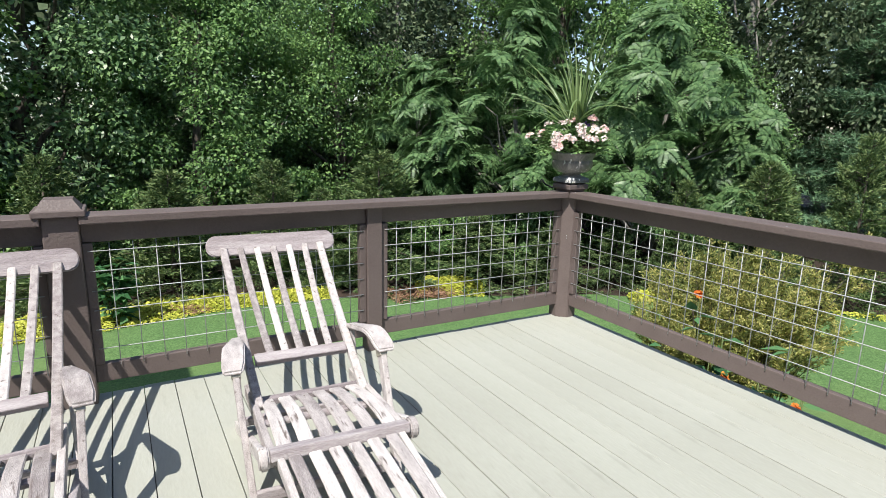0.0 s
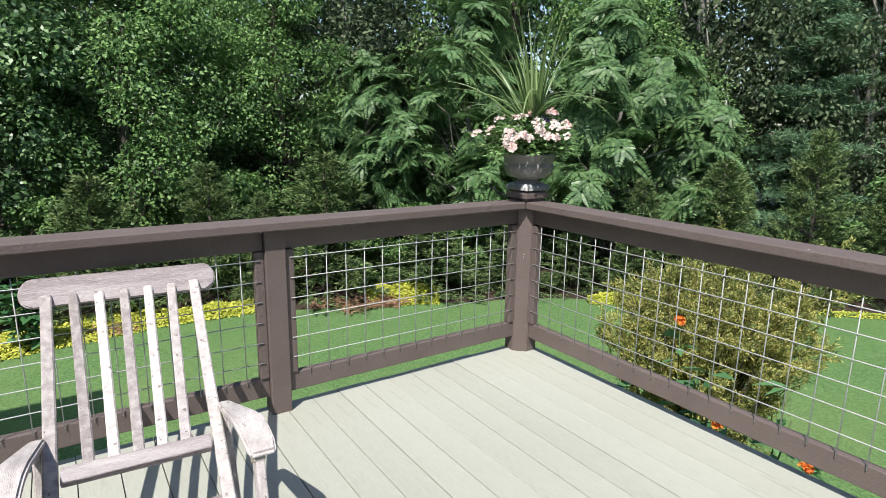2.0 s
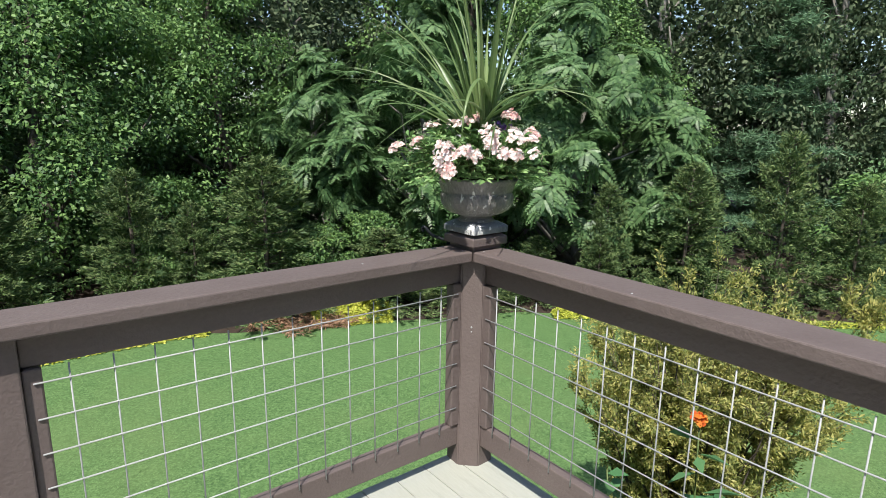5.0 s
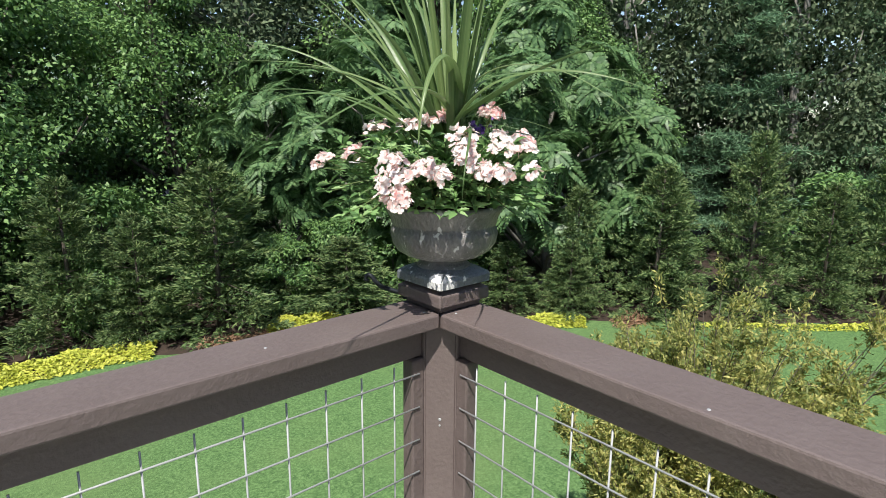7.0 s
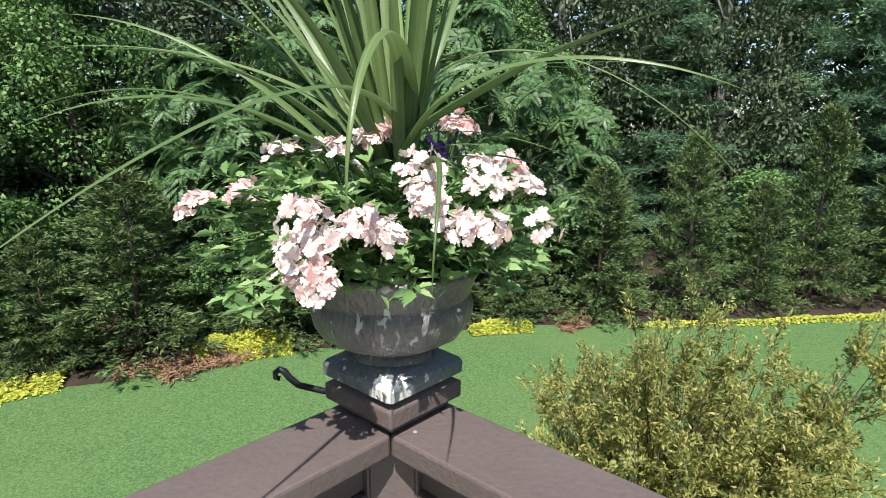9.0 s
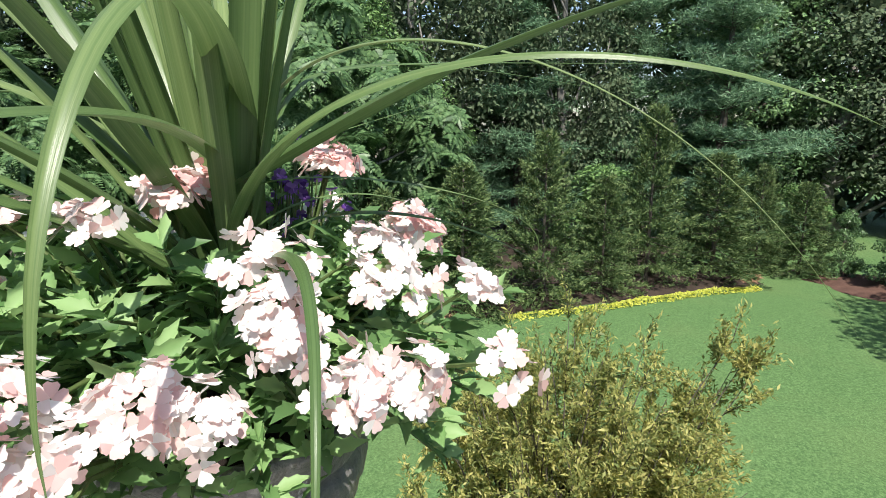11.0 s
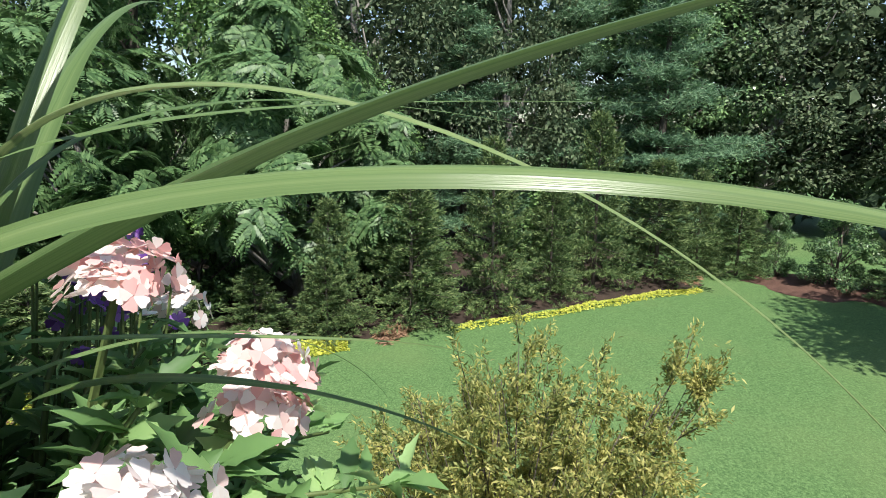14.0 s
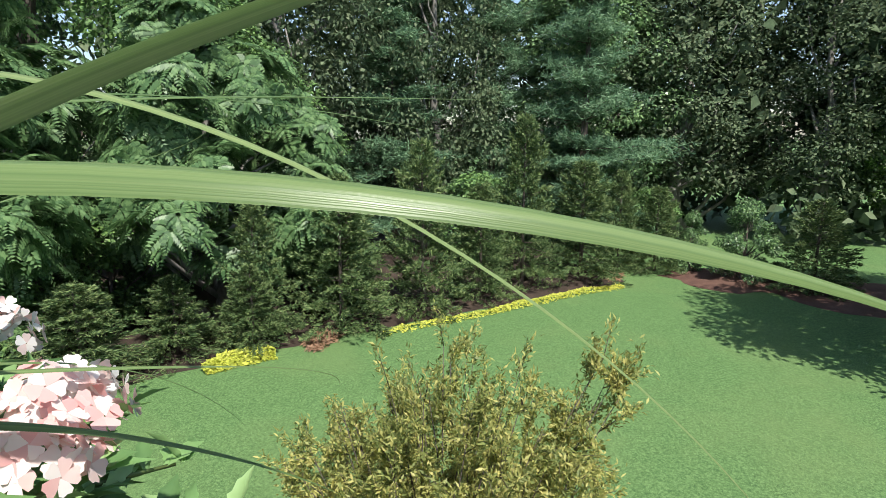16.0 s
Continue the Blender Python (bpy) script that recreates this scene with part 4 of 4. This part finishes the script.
    for s in (-1, 1):
        part("footrest_rail", bar((s * 0.195, front.y - 0.02, front.z - 0.02), (s * 0.175, front.y - 0.64, front.z - 0.05), 0.022, 0.036), TEAK_LONG, root)
        part("footrest_leg", bar((s * 0.18, front.y - 0.52, front.z - 0.05), (s * 0.19, front.y - 0.60, 0.0), 0.022, 0.036, up=(0, 1, 0)), TEAK, root)
    part("footrest_bar", bar((-0.19, front.y - 0.64, front.z - 0.035), (0.19, front.y - 0.64, front.z - 0.035), 0.036, 0.024), TEAK_WIDE, root)
    return root


# ---- urn with its planting ----
def build_urn():
    stand = pose(-0.014, -0.016, 0)
    root = thing("garden_urn", "weathered dark stone urn with flaking white paint on the corner post", "urn", matrix=stand)
    wood = thing("post_block", "brown-painted stepped wooden block on the corner post", "post block", matrix=stand)
    part("lower_step", box(-0.068, 0.068, -0.068, 0.068, CAP_Z1 + 0.001, CAP_Z1 + 0.017, 0.003), BROWN, wood)
    part("upper_step", box(-0.084, 0.084, -0.084, 0.084, CAP_Z1 + 0.017, CAP_Z1 + 0.048, 0.004), BROWN, wood)
    bm = bmesh.new()
    bmesh.ops.create_cone(bm, cap_ends=True, segments=4, radius1=0.080 * math.sqrt(2), radius2=0.060 * math.sqrt(2), depth=0.013,
                          matrix=Matrix.Translation((0, 0, CAP_Z1 + 0.0545)) @ Matrix.Rotation(math.pi / 4, 4, 'Z'))
    part("sloped_top", bm, BROWN, wood)
    z0 = CAP_Z1 + 0.049
    bm = bmesh.new()
    rows = []
    for z, w, c in ((z0 + 0.012, 0.080, 0.006), (z0 + 0.015, 0.0865, 0.006), (z0 + 0.033, 0.088, 0.007), (z0 + 0.039, 0.085, 0.009), (z0 + 0.052, 0.066, 0.022), (z0 + 0.055, 0.052, 0.026)):
        ring = []
        for sx, sy in ((1, 1), (-1, 1), (-1, -1), (1, -1)):
            a, b = (sx * (w - c), sy * w), (sx * w, sy * (w - c))
            ring += ([b, a] if sx * sy > 0 else [a, b])
        rows.append([bm.verts.new((x, y, z)) for x, y in ring])
    for a, b in zip(rows, rows[1:]):
        for i in range(8):
            bm.faces.new((a[i], a[(i + 1) % 8], b[(i + 1) % 8], b[i]))
    bm.faces.new(list(reversed(rows[0])))
    bm.faces.new(rows[-1])
    bmesh.ops.recalc_face_normals(bm, faces=bm.faces)
    part("plinth", bm, URN_PAINTED, root, "square chipped plinth")
    bm = bmesh.new()
    prof = [(0.066, 0.048), (0.068, 0.056), (0.060, 0.063), (0.056, 0.070), (0.070, 0.075), (0.096, 0.083), (0.117, 0.096), (0.130, 0.116),
            (0.135, 0.140), (0.133, 0.153), (0.128, 0.158), (0.132, 0.164), (0.137, 0.182), (0.145, 0.197), (0.150, 0.205), (0.146, 0.212), (0.136, 0.210), (0.118, 0.19), (0.0, 0.185)]
    N, rows = 96, []
    for r, z in prof[:-1]:
        ring = []
        for i in range(N):
            a = 2 * math.pi * i / N
            lobe = 1 + (0.045 * abs(math.sin(a * 6 + 0.5)) ** 0.6 - 0.03) * max(0, 1 - ((z - 0.115) / 0.055) ** 2)
            ring.append(bm.verts.new((r * lobe * math.cos(a), r * lobe * math.sin(a), z0 + z)))
        rows.append(ring)
    for a, b in zip(rows, rows[1:]):
        for i in range(N):
            bm.faces.new((a[i], a[(i + 1) % N], b[(i + 1) % N], b[i]))
    bm.faces.new(rows[-1])
    part("bowl", bm, URN, root, "gadrooned stone bowl", smooth=True)
    bm = bmesh.new()
    bmesh.ops.create_cone(bm, cap_ends=True, segments=24, radius1=0.115, radius2=0.10, depth=0.02, matrix=Matrix.Translation((0, 0, z0 + 0.205)))
    part("soil", bm, SOIL, root, "dark potting soil")


def build_hook():
    bm = bmesh.new()
    pts = [(-0.052, 0.072, 0.884), (-0.085, 0.094, 0.893), (-0.118, 0.116, 0.908), (-0.131, 0.124, 0.924), (-0.137, 0.128, 0.936), (-0.144, 0.133, 0.941), (-0.150, 0.137, 0.936), (-0.150, 0.137, 0.927), (-0.144, 0.133, 0.924)]
    tube(pts, [0.006] * 6 + [0.005] * 3, 8, bm)
    bmesh.ops.create_cone(bm, cap_ends=True, segments=12, radius1=0.016, radius2=0.014, depth=0.008, matrix=Matrix.Translation((-0.058, 0.078, CAP_Z1 + 0.004)))
    tagged(part("plant_hook", bm, IRON, smooth=True), "black wrought-iron hanging hook on the rail", "hook")


def strap(azimuth, rise, droop, power, sway, length, width, base=(0.02, -0.02, 1.24), n=22, twist=0.0):
    """One long tapering strap leaf with a shallow channel; returns vertices and quads."""
    p, pts = np.array(base, float), []
    for i in range(n + 1):
        u = i / n
        th, az = rise - droop * u ** power, azimuth + sway * u
        w = np.array([math.cos(th) * math.cos(az), math.cos(th) * math.sin(az), math.sin(th)])
        lat = np.array([-math.sin(az), math.cos(az), 0])
        nor = np.cross(w, lat) * -1
        if i:
            p = p + w * length / n
        c, s = math.cos(twist * u), math.sin(twist * u)
        lat, nor = lat * c + nor * s, nor * c - lat * s
        prof = (0.62 + 0.38 * math.sin(math.pi * min(1, u * 1.6 + 0.1))) * (1 - max(0, (u - 0.35) / 0.65) ** 1.5) + 0.015
        hw = width * 0.5 * prof * min(1.0, 0.2 + 9 * u)
        pts += [p - lat * hw + nor * hw * 0.52, p - lat * hw * 0.5 + nor * hw * 0.20, p, p + lat * hw * 0.5 + nor * hw * 0.20, p + lat * hw + nor * hw * 0.52]
    f = [(5 * i + k, 5 * i + k + 1, 5 * i + k + 6, 5 * i + k + 5) for i in range(n) for k in range(4)]
    return np.array(pts), f


def strap_leaf(v, f, root):
    """Links one strap leaf; its UV runs across and along the blade, for the streaks."""
    ob = from_arrays("strap_leaf", v, f, SPIKE_LEAF, root, smooth=True)
    uv = ob.data.uv_layers.new(name="UVMap")
    k = np.zeros(len(ob.data.loops), np.int32)
    ob.data.loops.foreach_get("vertex_index", k)
    uv.data.foreach_set("uv", np.stack([(k % 5) / 4, (k // 5) / (len(v) // 5)], 1).astype(np.float32).ravel())
    return ob


def build_spike_plant():
    rng = np.random.default_rng(71)
    root = thing("spike_plant", "spiky green dracaena with long arching strap leaves in the urn", "spike plant")
    bm = bmesh.new()
    tube([(-0.012, -0.042, 1.11), (-0.012, -0.042, 1.18), (-0.012, -0.042, 1.26), (-0.012, -0.042, 1.36)], [0.021, 0.020, 0.019, 0.010], 10, bm)
    part("stem", bm, STALK, root, smooth=True)
    # azimuth, rise, droop, power, sway, length, width, twist, and the base's offset
    arching = [(-1.199, 0.564, 0.444, 1.175, -0.448, 0.44, 0.029, 0.3, (-0.052, -0.017, 0.089)), (-1.796, 1.883, 2.283, 0.412, 0.819, 0.53, 0.018, -0.9, (-0.075, -0.059, 0.041)),
               (-1.496, 2.692, 3.708, 0.258, 0.347, 0.672, 0.0075, 0.0, (0.010, -0.012, 0.139)), (0.183, 0.585, 0.615, 0.205, -1.506, 0.504, 0.0065, 0.0, (-0.009, -0.089, 0.188)),
               (0.664, 1.679, 1.941, 0.222, -2.221, 0.662, 0.0065, 0.0, (-0.017, -0.064, 0.136)), (1.424, 0.403, 0.224, 1.716, -3.684, 0.565, 0.008, 0.0, (-0.040, -0.024, 0.022)),
               (-1.507, 0.692, 1.435, 0.688, 0.795, 0.32, 0.010, 0.0, (0.021, -0.025, 0.045)), (-0.631, 1.615, 2.545, 0.398, 0.592, 0.372, 0.005, 0.0, (-0.048, -0.041, 0.043)),
               (-1.352, 1.391, 1.958, 0.209, 1.863, 0.483, 0.005, 0.0, (-0.041, -0.029, 0.090)),
               (-2.373, 2.018, 3.655, 0.931, -0.291, 0.639, 0.031, 0.0, (-0.02, -0.03, 0)),
               (-1.851, 0.569, 2.202, 1.931, -0.815, 0.44, 0.0125, 0.0, (-0.07, -0.044, 0.003)), (2.596, 1.265, 2.061, 0.436, -0.423, 0.43, 0.013, 0.0, (0, 0, 0.023)),
               (-2.508, 1.045, 1.674, 0.473, -0.526, 0.747, 0.017, 0.0, (0, 0, 0.079)), (1.908, 0.785, 0.874, 0.754, 0.477, 0.70, 0.020, 0.0, (0, 0, 0.060))]
    for az, rise, droop, power, sway, length, width, twist, o in arching:
        v, f = strap(az, rise, droop, power, sway, length, width, (0.02 + o[0], -0.02 + o[1], 1.24 + o[2]), n=40, twist=twist)
        strap_leaf(v, f, root)
    leaves = []
    for i in range(36):
        u = i / 35
        az = i * 2.399 + rng.normal(0, 0.2)
        if u > 0.35 and -2.6 < math.remainder(az, 2 * math.pi) < 0.15:
            az += math.pi
        rise = 1.50 - 0.80 * u ** 1.2 + rng.normal(0, 0.06)
        leaves.append((az, rise, rng.uniform(0.1, 0.4) + 0.9 * u ** 2, 1.6, rng.normal(0, 0.1), rng.uniform(0.5, 0.84) * (1 - 0.2 * u), rng.uniform(0.018, 0.028), rng.normal(0, 0.4)))
    for az, rise, droop, power, sway, length, width, twist in leaves:
        base = (-0.012 + 0.012 * math.cos(az), -0.042 + 0.012 * math.sin(az), 1.215 + rng.uniform(0, 0.09))
        v, f = strap(az, rise, droop, power, sway, length, width, base, twist=twist)
        strap_leaf(v, f, root)


def build_flowers():
    rng = np.random.default_rng(72)
    root = thing("flowering_verbena", "trailing verbena with blush white flower clusters spilling over the urn", "flowers")
    # foliage
    pts, ways = [], []
    for i in range(150):
        a = i * 2.399
        el = rng.uniform(0.02, 1.1) if i % 6 else -0.14
        R = 0.29 * rng.uniform(0.6, 1.0)
        if math.cos(a - 2.4) > 0.6:
            R *= 1.18
        tip = np.array([math.cos(a) * math.cos(el) * R, math.sin(a) * math.cos(el) * R, 1.168 + 0.185 * math.sin(el) * R / 0.29 - 0.02 * (R / 0.29) ** 2])
        base = np.array([math.cos(a) * 0.07, math.sin(a) * 0.07, 1.125])
        mid = (base + tip) / 2 + (0, 0, 0.045)
        part("stem", tube([base, mid, tip], [0.0026, 0.0022, 0.0015], 4), STALK, root, smooth=True)
        for j in range(27):
            u = rng.uniform(0.25, 1.05)
            p = base * (1 - u) ** 2 + mid * 2 * u * (1 - u) + tip * u * u
            b = rng.uniform(0, 2 * math.pi)
            pts.append(p)
            ways.append(unit(tip - base) * 0.7 + np.array([math.cos(b), math.sin(b), rng.uniform(-0.3, 0.5)]))
    p, w = np.array(pts), unit(np.array(ways))
    n = len(p)
    # toothed leaves of seven points
    nor = unit(rng.normal(0, 0.45, p.shape) + (0, 0, 1) + p * (1, 1, 0) * 2)
    side = unit(np.cross(w, nor))
    up = np.cross(side, w)
    L, W = rng.uniform(0.022, 0.042, n)[:, None], rng.uniform(0.010, 0.018, n)[:, None]
    prof = ((0.0, 0.10), (0.22, 0.62), (0.26, 0.48), (0.46, 1.0), (0.52, 0.72), (0.70, 0.74), (0.75, 0.48), (1.0, 0.0))
    left, mid, right = [], [], []
    for u, h in prof:
        c = p + w * L * u - up * L * 0.22 * u * u
        mid.append(c)
        left.append(c + side * W * h * 0.5 + up * W * 0.30 * h)
        right.append(c - side * W * h * 0.5 + up * W * 0.30 * h)
    k = len(prof)
    V = np.stack(left + mid + right, 1).reshape(-1, 3)
    one = [(i, i + 1, k + i + 1, k + i) for i in range(k - 1)] + [(k + i, k + i + 1, 2 * k + i + 1, 2 * k + i) for i in range(k - 1)]
    F = (np.arange(n)[:, None, None] * 3 * k + np.array(one)[None]).reshape(-1, 4)
    from_arrays("foliage", V, F, HERB_LEAF, root, "small toothed green leaves", smooth=True)
    heads = ((-0.262, 0.14, 1.236, 0), (-0.233, 0.05, 1.262, 1), (-0.135, 0.10, 1.312, 0), (-0.141, -0.034, 1.318, 0), (-0.046, -0.028, 1.345, 1),
             (-0.238, -0.103, 1.245, 0), (-0.196, -0.156, 1.234, 0), (-0.172, -0.178, 1.220, 0), (-0.240, -0.139, 1.222, 0), (-0.262, -0.132, 1.208, 0),
             (-0.266, -0.139, 1.182, 1), (-0.258, -0.155, 1.172, 0), (-0.100, -0.175, 1.300, 0), (-0.118, -0.190, 1.272, 0),
             (-0.112, -0.196, 1.250, 0), (-0.012, -0.200, 1.294, 0), (-0.026, -0.222, 1.276, 0), (-0.012, -0.285, 1.276, 2), (-0.040, -0.318, 1.232, 2),
             (0.120, -0.152, 1.290, 1), (0.145, -0.132, 1.284, 0), (0.100, -0.168, 1.278, 1), (0.100, -0.062, 1.352, 1), (0.082, -0.078, 1.346, 1), (-0.072, -0.045, 1.336, 1), (-0.055, -0.020, 1.332, 0),
             (-0.112, -0.248, 1.232, 0), (-0.072, -0.268, 1.226, 0), (0.24, 0.06, 1.27, 0),
             (0.10, 0.22, 1.26, 0), (-0.08, 0.26, 1.22, 0))
    for x, y, z, pink in heads:
        out = Vector((x, y, (z - 1.12) * 1.6 + 0.12))
        q = petal_head(rng, (x, y, z), out + Vector((0, 0, 0.15)), int(rng.integers(21, 31)) // (2 if pink == 2 else 1), rng.uniform(0.026, 0.035) * (0.6 if pink == 2 else 0.9), 0.0088)
        head = from_arrays("flower_head", q.reshape(-1, 3), np.arange(q.shape[0] * 8).reshape(-1, 8), PINK if pink == 1 else PETAL, root,
                    "salmon pink flower cluster" if pink == 1 else "blush white flower cluster")
        bm = tube([(x * 0.55, y * 0.55, 1.16), (x * 0.8, y * 0.8, (z + 1.2) / 2), (x, y, z + 0.004)], [0.002, 0.0018, 0.0016], 4)
        part("flower_stalk", bm, STALK, head)
    root = thing("purple_flowers", "small purple annual flowers behind the spike plant", "flowers")
    for i in range(38):
        x, y, z = 0.148 + rng.normal(0, 0.022), 0.030 + rng.normal(0, 0.03), 1.312 + rng.normal(0, 0.025)
        q = petal_head(rng, (x, y, z), (rng.normal(0, 0.5) - 0.2, rng.normal(0, 0.5) - 0.3, 0.6), 1, 0.004, 0.0072)
        from_arrays("blossom", q.reshape(-1, 3), np.arange(q.shape[0] * 8).reshape(-1, 8), PURPLE, root)
        part("stalk", tube([(0.07, 0.02, 1.15), (x * 0.9, y, (z + 1.15) / 2), (x, y, z)], [0.0016, 0.0014, 0.001], 4), STALK, root)


build_ground()
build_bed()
build_deck()
build_railings()
chair = build_chair()
chair.matrix_basis = pose(-2.078, -0.738, 0, 0, 0, -4.3)
copy_thing(chair, pose(-3.125, -0.755, 0, 0, 0, 2.8))
build_urn()
build_hook()
build_spike_plant()
build_flowers()
build_bush()
build_garden_plants()
build_woods()
build_far_woods()
build_straw()
build_mulch_island()
build_groundcover()
build_grass()
